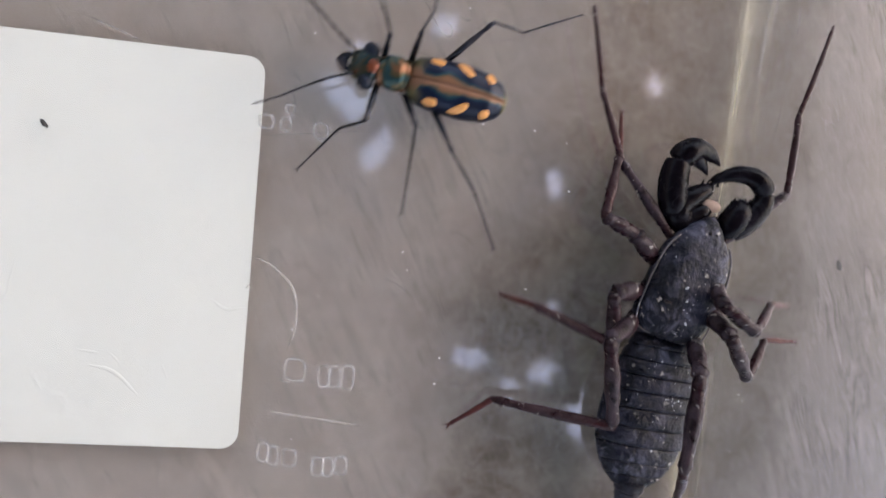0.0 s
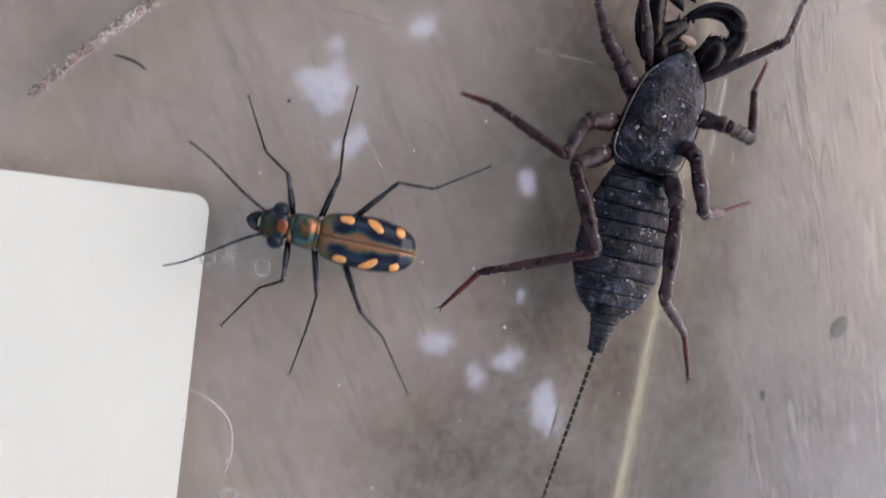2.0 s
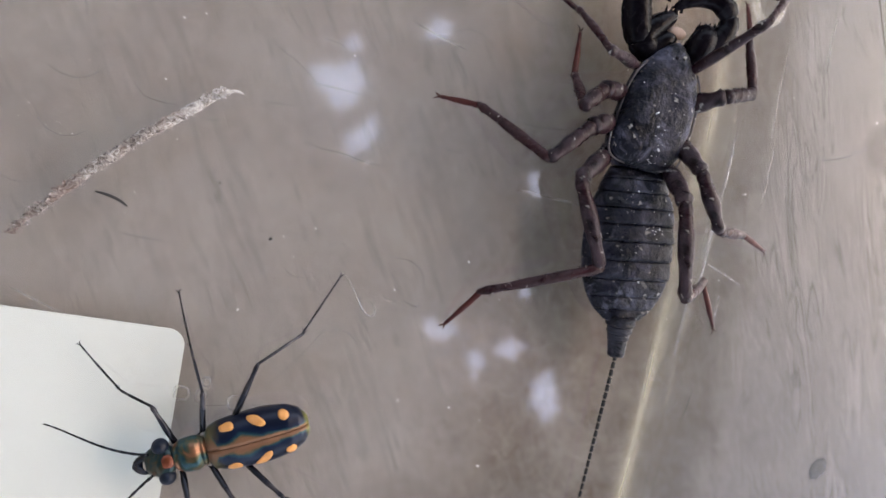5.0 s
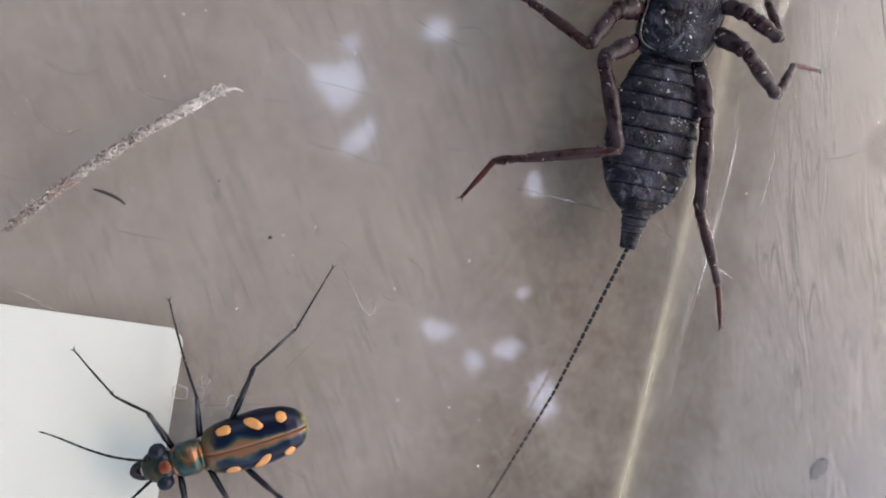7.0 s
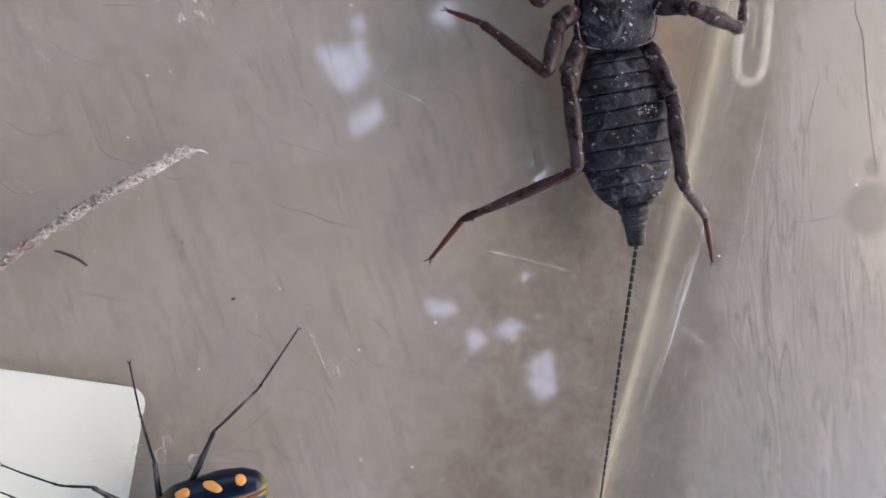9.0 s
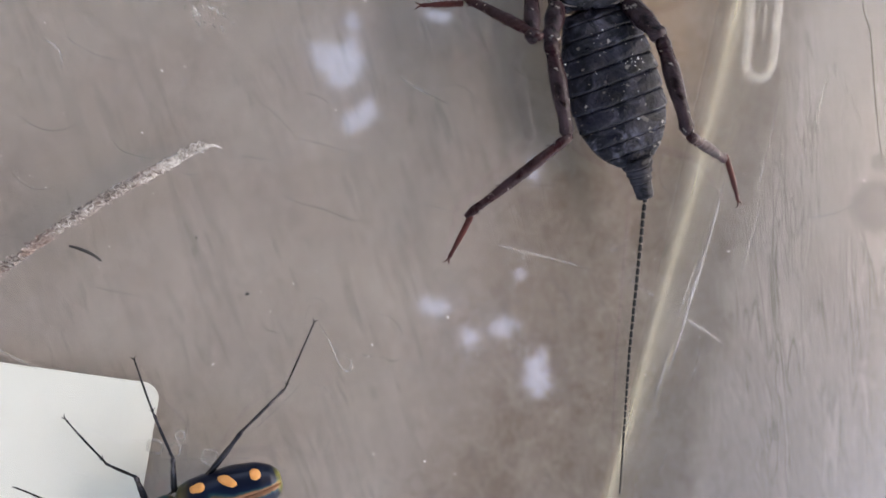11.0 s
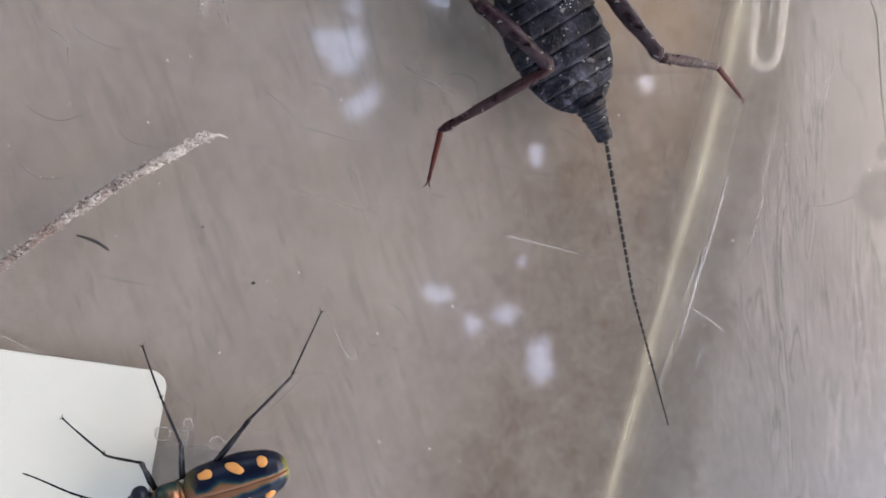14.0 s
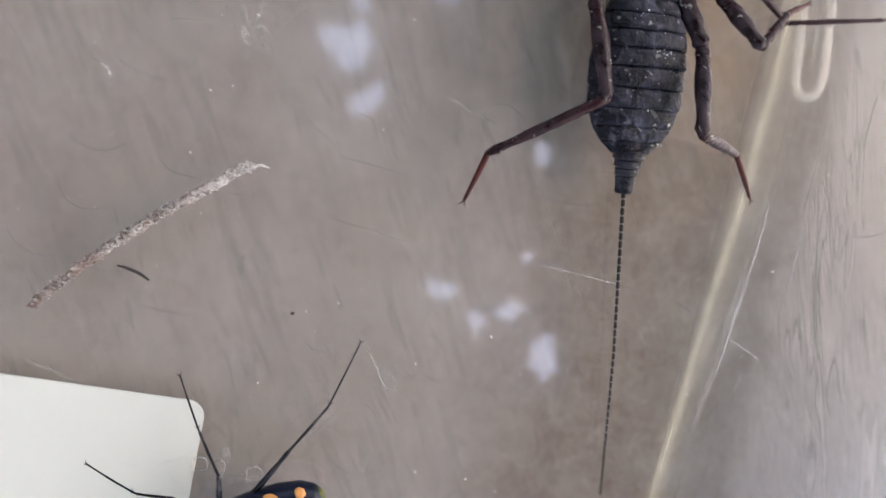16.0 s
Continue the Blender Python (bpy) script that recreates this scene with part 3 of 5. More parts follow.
# ---------- the ground, the table, the plastic box ----------
def build_ground():
    bm = bmesh.new()
    bmesh.ops.create_grid(bm, x_segments=40, y_segments=40, size=30000)
    for v in bm.verts:
        v.co.z = -76 + (2.0 * noise.noise(v.co * 0.002) if v.co.length > 400 else 0)
    tagged(part("ground", bm, M_SOIL), "bare brown soil ground under the table", "ground", kind="structure")


def build_baffle_walls():
    """Unseen plain plastered walls, added to close the yard, block low sky and bounce warm light."""
    # heights chosen so that most light comes from the east
    for name, x0, y0, x1, y1, top in (("wall_west", -430, -560, -400, 560, 330), ("wall_east", 720, -560, 745, 560, 90), ("wall_north", -400, 535, 720, 560, 170), ("wall_south", -400, -560, 720, -535, 170)):
        bm = bmesh.new()
        slab(bm, x0, y0, x1, y1, -80, top, 1.0, 2, 2.0)
        tagged(part(name, bm, M_PLASTER, smooth=False), "plain warm grey plastered wall added out of view to shape light", "wall", kind="structure")


def build_table():
    root = new("wooden_table")
    tagged(root, "weathered grey-brown wooden table with a paler band", "table")
    bm = bmesh.new()
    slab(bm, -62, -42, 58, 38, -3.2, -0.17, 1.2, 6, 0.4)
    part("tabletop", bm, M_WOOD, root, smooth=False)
    bm = bmesh.new()
    strip(bm, [p[:2] for p in curve_pts([(x, y, 0) for x, y in CRACKS], 5)], 0.012, -0.169, 5, False)
    part("crack", bm, M_CRACK, root, "thin dark crack")
    for x in (-56, 52):
        for y in (-36, 32):
            bm = bmesh.new()
            slab(bm, x - 3, y - 3, x + 3, y + 3, -76, -3.2, 0.6, 3)
            part("leg", bm, M_WOOD, root, smooth=False)


def strip(bm, pts, r, z=0.004, n=5, bowed=True):
    tube(bm, [(x, y, z + (plate_z(y) if bowed else 0.0)) for x, y in pts], [r * (0.35 + 0.65 * math.sin(math.pi * (i + 0.6) / (len(pts) + 0.2))) for i in range(len(pts))], n, 0.5, 0.5, len(pts))


SEAM_LINE = [(-15.0, -0.30), (-4.6, -0.27), (-2.5, -0.10), (-1.4, -0.03), (-0.6, 0.0), (0.9, 0.05), (2.0, 0.11), (3.5, 0.11), (10.0, 0.10)]
SEAM_FORM = [(3.95, 0.001), (4.10, 0.003), (4.24, 0.007), (4.36, 0.007), (4.85, 0.001)]


def seam_shift(y):
    """How far the seam, bent to fit the camera's view, lies from a straight one, in centimetres."""
    return blend(SEAM_LINE, y)[0] + 0.010 * noise.noise(Vector((0, y * 0.5, 0.3)))


def build_box():
    root = new("plastic_box")
    tagged(root, "clear scratched plastic box bottom with a cream rim seam", "box")
    bm = bmesh.new()
    ys = [-15.0, -11.0, *np.linspace(-7.0, 5.5, 64), 9.5]
    xs = (-17.7, -9.0, -4.0, 0.0, 4.3)
    top = [[bm.verts.new((x, y, plate_z(y))) for x in xs] for y in ys]
    for a, b in zip(top, top[1:]):
        for k in range(len(xs) - 1):
            bm.faces.new((a[k], a[k + 1], b[k + 1], b[k]))
    low = [bm.verts.new((x, y, -0.165)) for x, y in ((-17.7, -15), (4.3, -15), (4.3, 9.5), (-17.7, 9.5))]
    bm.faces.new(low[::-1]).material_index = 1
    for side in ([row[0] for row in top], top[0], top[-1]):
        up = [bm.verts.new(v.co) for v in side]
        down = [bm.verts.new((v.co.x, v.co.y, -0.165)) for v in side]
        for k in range(len(side) - 1):
            bm.faces.new((up[k], up[k + 1], down[k + 1], down[k]))
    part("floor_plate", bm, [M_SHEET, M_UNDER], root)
    # rim: a flat band round the plate
    bm = bmesh.new()
    for x0, y0, x1, y1 in ((4.304, -16, 8.4, 10.5), (-18.7, -16, -17.704, 10.5), (-17.7, 9.504, 4.3, 10.5), (-17.7, -16, 4.3, -15.004)):
        slab(bm, x0, y0, x1, y1, -0.13, 0.0, 0.03, 3)
    bmesh.ops.delete(bm, geom=[f for f in bm.faces if all(4.2 < v.co.x < 4.32 for v in f.verts) and abs(f.normal.x) > 0.7], context="FACES")
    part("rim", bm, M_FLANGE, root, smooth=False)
    # cream seam where plate and rim meet
    bm = bmesh.new()
    ys = np.linspace(-14.8, 9.3, 160)
    across = bm.loops.layers.uv.new("across")
    for a, b in zip(ys, ys[1:]):
        q = [bm.verts.new((x + seam_shift(y), y, z + plate_z(y))) for y in (a, b) for x, z in SEAM_FORM]
        n = len(SEAM_FORM)
        for k in range(n - 1):
            f = bm.faces.new((q[k], q[k + 1], q[k + 1 + n], q[k + n]))
            for loop, x in zip(f.loops, (k, k + 1, k + 1, k)):
                loop[across].uv = (SEAM_FORM[x][0], loop.vert.co.y)
    bmesh.ops.remove_doubles(bm, verts=bm.verts[:], dist=0.0005)
    part("seam", bm, M_RIB, root, "cream translucent seam")
    # moulded loop on the rim
    bm = bmesh.new()
    loop = [(4.45, 5.4), (4.56, 4.3), (4.66, 3.62), (4.70, 3.38), (4.78, 3.27), (4.90, 3.25), (4.99, 3.34), (5.00, 3.55), (4.93, 4.0), (4.86, 4.5), (4.76, 5.5)]
    pts = curve_pts([(x, y, 0.01) for x, y in loop], 5)
    tube(bm, pts, [0.055] * len(pts), 8, 0.15)
    tube(bm, [p + Vector((0, 0, 0.012)) for p in pts], [0.028] * len(pts), 8, 0.2)
    part("moulded_loop", bm, M_SLOT, root, "pale moulded loop")
    bm = bmesh.new()
    pts = curve_pts([(x, y, 0.022) for x, y in [(4.63, 5.0), (4.74, 4.2), (4.83, 3.62)]], 5)
    tube(bm, pts, [0.012] * len(pts), 6, 0.6)
    part("moulded_line", bm, M_SLOT, root)
    for x0, y0, x1, y1, bend, r, faint in SCRATCHES_BY_LABEL + SCRATCHES_MIDDLE + SCRATCHES_NEAR_SEAM + RIM_SCRATCHES_GLINTS:
        bm = bmesh.new()
        a, b = Vector((x0, y0, 0)), Vector((x1, y1, 0))
        side = Vector((y0 - y1, x1 - x0, 0)).normalized() * bend
        strip(bm, [tuple(a.lerp(b, i / 12) + side * 4 * (i / 12) * (1 - i / 12))[:2] for i in range(13)], r * 0.8, 0.003)
        part("scratch", bm, M_FAINT if faint else M_SCRATCH, root)
    # many fine hairline scratches
    bm = bmesh.new()
    rnd = random.Random(23)
    for k in range(80):
        x, y = rnd.uniform(-3.4, 4.2), rnd.uniform(-5.6, 4.6)
        if x < -0.2 and -5.2 < y < -0.8:
            continue
        a, l, c = rnd.choice((rnd.uniform(-0.6, 0.2), rnd.uniform(0, 3.14))), rnd.uniform(0.15, 0.7), rnd.uniform(-1.2, 1.2)
        pts = []
        for i in range(7):
            q = i / 6 - 0.5
            pts.append((x + l * q * math.cos(a + c * q), y + l * q * math.sin(a + c * q)))
        strip(bm, pts, rnd.uniform(0.0015, 0.0035), 0.002, 4)
    tagged(part("hairline_scratch", bm, M_FAINT, root), kind="stuff")
    for pts, r, faint in CURVED_SCRATCHES + CURLED_HAIRS:
        bm = bmesh.new()
        strip(bm, [tuple(p)[:2] for p in curve_pts([(x, y, 0) for x, y in pts], 6)], r * 0.72, 0.003)
        part("scratch", bm, M_FAINT if faint else M_SCRATCH, root)
    # a scuff of many short strokes
    bm = bmesh.new()
    rnd = random.Random(31)
    for k in range(46):
        x, y = -0.86 + rnd.gauss(0, 0.10), 2.60 + rnd.gauss(0, 0.12)
        a, l = rnd.gauss(-0.9, 0.35), rnd.uniform(0.02, 0.075)
        strip(bm, [(x + l * q / 3 * math.cos(a), y + l * q / 3 * math.sin(a)) for q in range(4)], rnd.uniform(0.005, 0.010), 0.003)
    tagged(part("scuff", bm, M_SCRATCH, root), kind="stuff")
    # mould marks that cannot be read: raised rims of plain bars
    for x, y, w, h in MOULD_GLYPHS:
        bm = bmesh.new()
        loop = []
        for k in range(21):
            a = 2 * math.pi * k / 20 + 0.4
            c, q = math.cos(a), math.sin(a)
            loop.append((x + w / 2 * math.copysign(abs(c) ** 0.6, c), y + h / 2 * math.copysign(abs(q) ** 0.6, q) - 0.1 * (w / 2 * c), 0.003 + plate_z(y)))
        tube(bm, loop, [0.012 + 0.009 * noise.noise(Vector((k * 0.9, x * 5, y * 5))) for k in range(21)], 6, 0.3)
        part("mould_mark", bm, M_FAINT, root)
    bm = bmesh.new()
    tube(bm, [(x, y, 0.003 + plate_z(y)) for x, y in ((-0.34, -4.45), (-0.345, -4.51), (0.52, -4.61), (0.53, -4.55))], [0.005, 0.010, 0.010, 0.005], 5, 0.5)
    part("mould_mark", bm, M_SCRATCH, root)
    bm = bmesh.new()
    tube(bm, [(-0.28, -4.19, 0.003 + plate_z(-4.2)), (-0.19, -4.21, 0.003 + plate_z(-4.2))], [0.012, 0.006], 5, 0.5)
    part("mould_mark", bm, M_SCRATCH, root)
    let_light_through(root)
    return root


def let_light_through(root):
    for ob in root.children:
        ob.visible_shadow = False


def build_label():
    bm = bmesh.new()
    slab(bm, -8.0, -4.92, -0.648, -1.035, -0.055, -0.035, 0.17, 8)
    for pts, r in (([(-2.10, -4.14), (-1.86, -4.20), (-1.62, -4.42)], 0.022), ([(-2.2, -4.0), (-2.0, -4.02)], 0.016), ([(-1.42, -4.10), (-1.36, -4.24)], 0.016), ([(-0.98, -3.44), (-0.86, -3.52), (-0.70, -3.50)], 0.02), ([(-1.9, -4.02), (-1.82, -4.1)], 0.014)):
        line = curve_pts([(x, y, -0.036) for x, y in pts], 5)
        tube(bm, line, [r * (0.3 + 0.7 * math.sin(math.pi * (k + 0.5) / len(line))) for k in range(len(line))], 7, 0.4)
    tagged(part("paper_label", bm, M_LABEL, smooth=False), "plain white paper label with rounded corners sealed in the clear plastic", "label")


# ---------- small litter ----------
def build_twig():
    bm = bmesh.new()
    n = 60
    a, b = Vector((-2.35, -0.33, 0.05)), Vector((-0.61, 1.36, 0.05))
    d = (b - a)
    side = Vector((-d.y, d.x, 0)).normalized()
    pts, radii = [], []
    for i in range(n + 1):
        t = i / n
        bow = 0.07 * math.sin(math.pi * t) + 0.012 * noise.noise(Vector((t * 9, 0, 0)))
        r = blend([(0, 0.012), (0.06, 0.03), (0.3, 0.045), (0.6, 0.052), (0.85, 0.05), (0.95, 0.035), (1, 0.01)], t)[0]
        pts.append(a + d * t + side * bow)
        radii.append(r * (1 + 0.25 * noise.noise(Vector((t * 35, 2, 0)))))
    for p, r in zip(pts, radii):
        p.z = r * 0.8
    tube(bm, pts, radii, 12, 0.8, 0.5, 4)
    # split end
    pts = curve_pts([(-0.66, 1.30, 0.04), (-0.56, 1.355, 0.03), (-0.47, 1.345, 0.012)], 5)
    tube(bm, pts, [0.022 * (1 - 0.8 * i / len(pts)) for i in range(len(pts))], 7, 0.7, 0.4)
    # loose flakes of bark
    for i in range(150):
        t = random.random()
        p = a + d * t + side * (0.07 * math.sin(math.pi * t) + random.uniform(-0.045, 0.045))
        p.z = 0.055
        w = Vector((random.uniform(0.012, 0.045), random.uniform(0.008, 0.022), 0))
        q = [bm.verts.new(p + Vector((sx * w.x, sy * w.y, random.uniform(0, 0.03)))) for sx, sy in ((-1, -1), (1, -0.6), (0.8, 1), (-0.7, 0.8))]
        bm.faces.new(q)
    tagged(part("twig", bm, M_TWIG), "pale grey dry twig with flaking bark on the plastic", "twig")


def build_litter():
    # one curved bristle
    bm = bmesh.new()
    pts = curve_pts([(-1.66, 0.175, 0.02), (-1.56, 0.165, 0.03), (-1.45, 0.135, 0.03), (-1.36, 0.085, 0.02)], 6)
    tube(bm, pts, [0.016 * (0.5 + 0.5 * math.sin(math.pi * (i + 1) / (len(pts) + 1))) for i in range(len(pts))], 7)
    tagged(part("bristle", bm, M_CRUMB), "short curved dark bristle lying on the plastic", "bristle")
    for x, y, r, s, a in ((0.0, 0.0, 0.022, 0.7, 30), (-2.6, -1.885, 0.05, 0.45, -50), (-0.56, 0.46, 0.012, 0.8, 0), (-0.1, 0.62, 0.010, 0.7, 0)):
        bm = bmesh.new()
        bmesh.ops.create_icosphere(bm, subdivisions=2, radius=1)
        for v in bm.verts:
            v.co *= 1 + 0.35 * noise.noise(v.co * 2 + Vector((x, y, 0)))
            v.co = Vector((v.co.x * r, v.co.y * r * s, v.co.z * r * 0.5 + r * 0.4))
        ob = part("crumb", bm, M_CRUMB)
        ob.matrix_basis = pose(x * CM, y * CM, 0, 0, 0, a)
        tagged(ob, "tiny dark crumb of dirt on the clear plastic", "crumb", "crumbs on the plastic")
    for x, y, r, s, a in FLAKE_LIST:
        bm = bmesh.new()
        bmesh.ops.create_icosphere(bm, subdivisions=3, radius=1)
        for v in bm.verts:
            v.co *= 1 + 0.4 * noise.noise(v.co * 1.6 + Vector((x, y, 0)))
            v.co = Vector((v.co.x * r, v.co.y * r * s, v.co.z * 0.012 + 0.010))
        ob = part("flake", bm, M_GREYBIT)
        ob.matrix_basis = pose(x * CM, y * CM, -0.17 * CM, 0, 0, a)
        tagged(ob, "small dark grey flake lying on the table", "flake", "flakes on the table")
    # pale dust
    bm = bmesh.new()
    rnd = random.Random(7)
    spots = [(2.03, 0.10, 0.020), (1.31, -0.31, 0.021), (2.53, -2.05, 0.024), (1.55, -1.45, 0.016), (2.1, -1.46, 0.018), (-0.2, -0.75, 0.016), (0.62, 0.35, 0.012), (-1.12, 1.94, 0.017), (-0.93, 2.02, 0.010), (-1.08, 1.98, 0.008), (-1.38, 0.02, 0.012), (-0.66, -3.28, 0.024), (-0.12, -4.78, 0.014), (0.9, -3.0, 0.014), (1.28, -4.15, 0.018), (5.0, 1.35, 0.016), (5.35, 2.5, 0.016)]
    spots += [(-0.9, 2.51, 0.012), (-0.82, 2.70, 0.014), (-2.16, 2.13, 0.012), (-1.2, 1.34, 0.014), (0.59, 3.01, 0.013), (0.51, 1.93, 0.009), (-0.02, 1.12, 0.009), (0.25, -0.14, 0.009), (-1.32, 0.23, 0.009), (-1.89, 1.37, 0.01), (-0.2, -3.68, 0.016), (-0.64, -3.29, 0.02), (0.84, -2.82, 0.014), (1.31, -3.88, 0.022)]
    for k in range(170):
        spots.append((rnd.uniform(-3.2, 6.6), rnd.uniform(-5.6, 4.6), 0.003 + 0.010 * rnd.random() ** 3))
    for k in range(10):
        spots.append((-0.85 + rnd.gauss(0, 0.16), 2.55 + rnd.gauss(0, 0.16), 0.003 + 0.005 * rnd.random()))
    for k in range(14):
        spots.append((-2.3 + rnd.gauss(0, 0.18), 0.75 + rnd.gauss(0, 0.14), 0.004 + 0.007 * rnd.random()))
    for x, y, r in spots:
        z0 = plate_z(y)
        r *= 0.72
        m = Matrix.Translation((x, y, z0 + r * 0.3)) @ Matrix.Rotation(rnd.uniform(0, 3), 4, "Z") @ Matrix.Diagonal((r * rnd.uniform(0.8, 2.2), r * rnd.uniform(0.5, 1), r * 0.5, 1))
        bmesh.ops.create_icosphere(bm, subdivisions=1, radius=1, matrix=m)
    tagged(part("dust_specks", bm, M_DUST), "pale specks of dust scattered over the plastic", "dust", kind="stuff")


# ---------- the whip scorpion ----------
LEG_CM = {
    "L4": (0.652, 0.918, 1.228, 0.535),
    "L3": (0.531, 0.574, 0.922, 0.408),
    "L2": (0.467, 0.393, 0.701, 0.497),
    "R4": (0.68, 0.95, 0.95, 0.55),
    "R3": (0.554, 0.65, 0.587, 0.475),
    "R2": (0.493, 0.437, 0.649, 0.45),
    "L1": (0.97, 0.751, 0.807),
    "R1": (1.054, 0.826, 1.023),
}
LEG_HIP = {
    "L1": (1.0, 0.22, 0.26),
    "R1": (1.0, -0.22, 0.26),
    "L2": (0.72, 0.3, 0.24),
    "R2": (0.72, -0.3, 0.24),
    "L3": (0.42, 0.34, 0.24),
    "R3": (0.42, -0.34, 0.24),
    "L4": (0.12, 0.32, 0.24),
    "R4": (0.12, -0.32, 0.24),
}


def limb_segment(name, length, r0, r1, mat, parent, seed, knee=1.15, spines=0, lump=0.12, claw=False, hip=False):
    """One leg segment along +x from its joint."""
    bm = bmesh.new()
    n = 12
    pts, rad = [], []
    for i in range(n + 1):
        t = i / n
        r = r0 + (r1 - r0) * t
        r *= blend([(0, 0.50 if hip else 0.72), (0.08, 0.76 if hip else 1.0), (0.16, 0.82 if hip else 0.88), (0.36, 1.08), (0.6, 1.10), (0.8, 0.88), (0.92, knee), (1.0, 0.66)], t)[0]
        pts.append((length * (t * 1.04 - 0.02), 0, 0.06 * length * math.sin(math.pi * t) * 0.3))
        rad.append(r)
    for i in range(n + 1):
        rad[i] *= 1 + 0.10 * noise.noise(Vector((i * 0.55, seed * 1.7, 0)))
    tube(bm, pts, rad, 12, 0.92, lump, seed)
    for k in range(spines):
        t = 0.15 + 0.75 * k / max(1, spines - 1)
        s = 1 if k % 2 else -1
        r = r0 + (r1 - r0) * t
        tube(bm, [(length * t, s * r * 0.8, 0), (length * (t + 0.03), s * (r + 0.016), 0.0)], [0.009, 0.003], 5)
    if claw:
        for s in (1, -1):
            tube(bm, [(length * 0.99, 0, 0), (length + 0.022, s * 0.012, 0.004), (length + 0.036, s * 0.03, -0.004)], [0.006, 0.005, 0.002], 5)
            tube(bm, [(length * 0.04, 0, 0), (length * 0.04 + 0.035, s * 0.03, 0.0)], [0.006, 0.002], 5)
    return part(name, bm, mat, parent)


def build_scorpion():
    root = new("whip_scorpion")
    tagged(root, "large black whip scorpion dusted with pale specks on the plastic", "whip scorpion")
    # head shield with its raised margin
    shield = [(-0.02, 0.244, 0.14, 0.34), (0.06, 0.355, 0.13, 0.4), (0.22, 0.416, 0.12, 0.43), (0.5, 0.422, 0.12, 0.45), (0.78, 0.4, 0.12, 0.44), (0.96, 0.35, 0.12, 0.42), (1.08, 0.272, 0.13, 0.4), (1.19, 0.194, 0.15, 0.37), (1.28, 0.1, 0.18, 0.34), (1.33, 0.033, 0.2, 0.3)]
    bm = bmesh.new()
    loft(bm, [(x, w * 0.965, lo, hi + 0.085) for x, w, lo, hi in shield], -0.02, 1.33, 60, 44, 2.9, 0.016, 3)
    for v in bm.verts:
        # a groove along the middle and a pair of hollows
        if v.co.z > 0.3:
            v.co.z -= 0.02 * math.exp(-(v.co.y / 0.03) ** 2) * (0.3 < v.co.x < 0.9) + 0.018 * math.exp(-((abs(v.co.y) - 0.16) / 0.06) ** 2 - ((v.co.x - 0.32) / 0.12) ** 2)
        v.co.y += 0.026
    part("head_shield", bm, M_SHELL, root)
    bm = bmesh.new()
    rim = [(1.06, 0.27), (0.94, 0.335), (0.78, 0.372), (0.5, 0.393), (0.22, 0.388), (0.09, 0.36), (0.03, 0.29), (0.005, 0.16), (0.0, 0.0)]
    rim = [(x, y, 0.31) for x, y in rim] + [(x, -y, 0.31) for x, y in rim[-2::-1]]
    pts = curve_pts(rim, 4)
    tube(bm, [(p.x, p.y * 1.052 + 0.026, p.z + 0.10) for p in pts], [0.011] * len(pts), 6, 1.0, 0.3)
    part("shield_margin", bm, M_MARGIN, root, "greyish dusty margin")
    bm = bmesh.new()
    ellipsoid(bm, (1.14, 0.035, 0.45), (0.035, 0.03, 0.025), 10, 6)
    ellipsoid(bm, (1.14, -0.035, 0.45), (0.035, 0.03, 0.025), 10, 6)
    part("eye", bm, M_PALP, root)
    # chalky flecks on the shield
    rnd = random.Random(12)
    bm = bmesh.new()
    flecks = [(0.55, 0.085, 0.017), (0.20, -0.06, 0.017), (0.82, 0.30, 0.014), (0.42, 0.03, 0.010), (0.33, 0.02, 0.009)]
    flecks += [(rnd.uniform(0.05, 0.6), rnd.gauss(0, 0.03), rnd.uniform(0.003, 0.006)) for k in range(9)]
    flecks += [(rnd.uniform(0.04, 0.95), rnd.uniform(-0.3, 0.3), rnd.uniform(0.003, 0.005)) for k in range(14)]
    flecks += [(rnd.uniform(0.04, 0.14), rnd.uniform(-0.26, 0.26), rnd.uniform(0.003, 0.005)) for k in range(6)]
    for x, y, r in flecks:
        w, lo, hi = blend(shield, x)
        z = (lo + hi) / 2 + 0.083 + (hi - lo) / 2 * max(0.0, 1 - min(1.0, abs(y) / w) ** 2.6) ** (1 / 2.6)
        m = Matrix.Translation((x, y, z)) @ Matrix.Rotation(rnd.uniform(0, 3), 4, "Z") @ Matrix.Diagonal((r * rnd.uniform(0.9, 1.8), r * rnd.uniform(0.6, 1.0), 0.012, 1))
        bmesh.ops.create_icosphere(bm, subdivisions=1, radius=1, matrix=m)
    tagged(part("chalky_fleck", bm, M_CHALK, root), kind="stuff")
    # dark base joint that bridges the two pincers
    bm = bmesh.new()
    tube(bm, curve_pts([(1.16, 0.30, 0.20), (1.26, 0.22, 0.23), (1.38, 0.10, 0.24), (1.45, 0.02, 0.23)], 4), [0.07, 0.10, 0.115, 0.12, 0.12, 0.115, 0.11, 0.105, 0.10, 0.09, 0.075, 0.06, 0.04][:len(curve_pts([(0, 0, 0), (1, 0, 0), (2, 0, 0), (3, 0, 0)], 4))], 12, 0.9, 0.06)
    ellipsoid(bm, (1.28, 0.16, 0.20), (0.14, 0.14, 0.10))
    ellipsoid(bm, (1.26, -0.12, 0.20), (0.12, 0.14, 0.10))
    part("pincer_base", bm, M_PALP, root)
    bm = bmesh.new()
    ellipsoid(bm, (0.55, 0, 0.17), (0.6, 0.26, 0.10))
    part("breast_plate", bm, M_LEG, root)
    bm = bmesh.new()
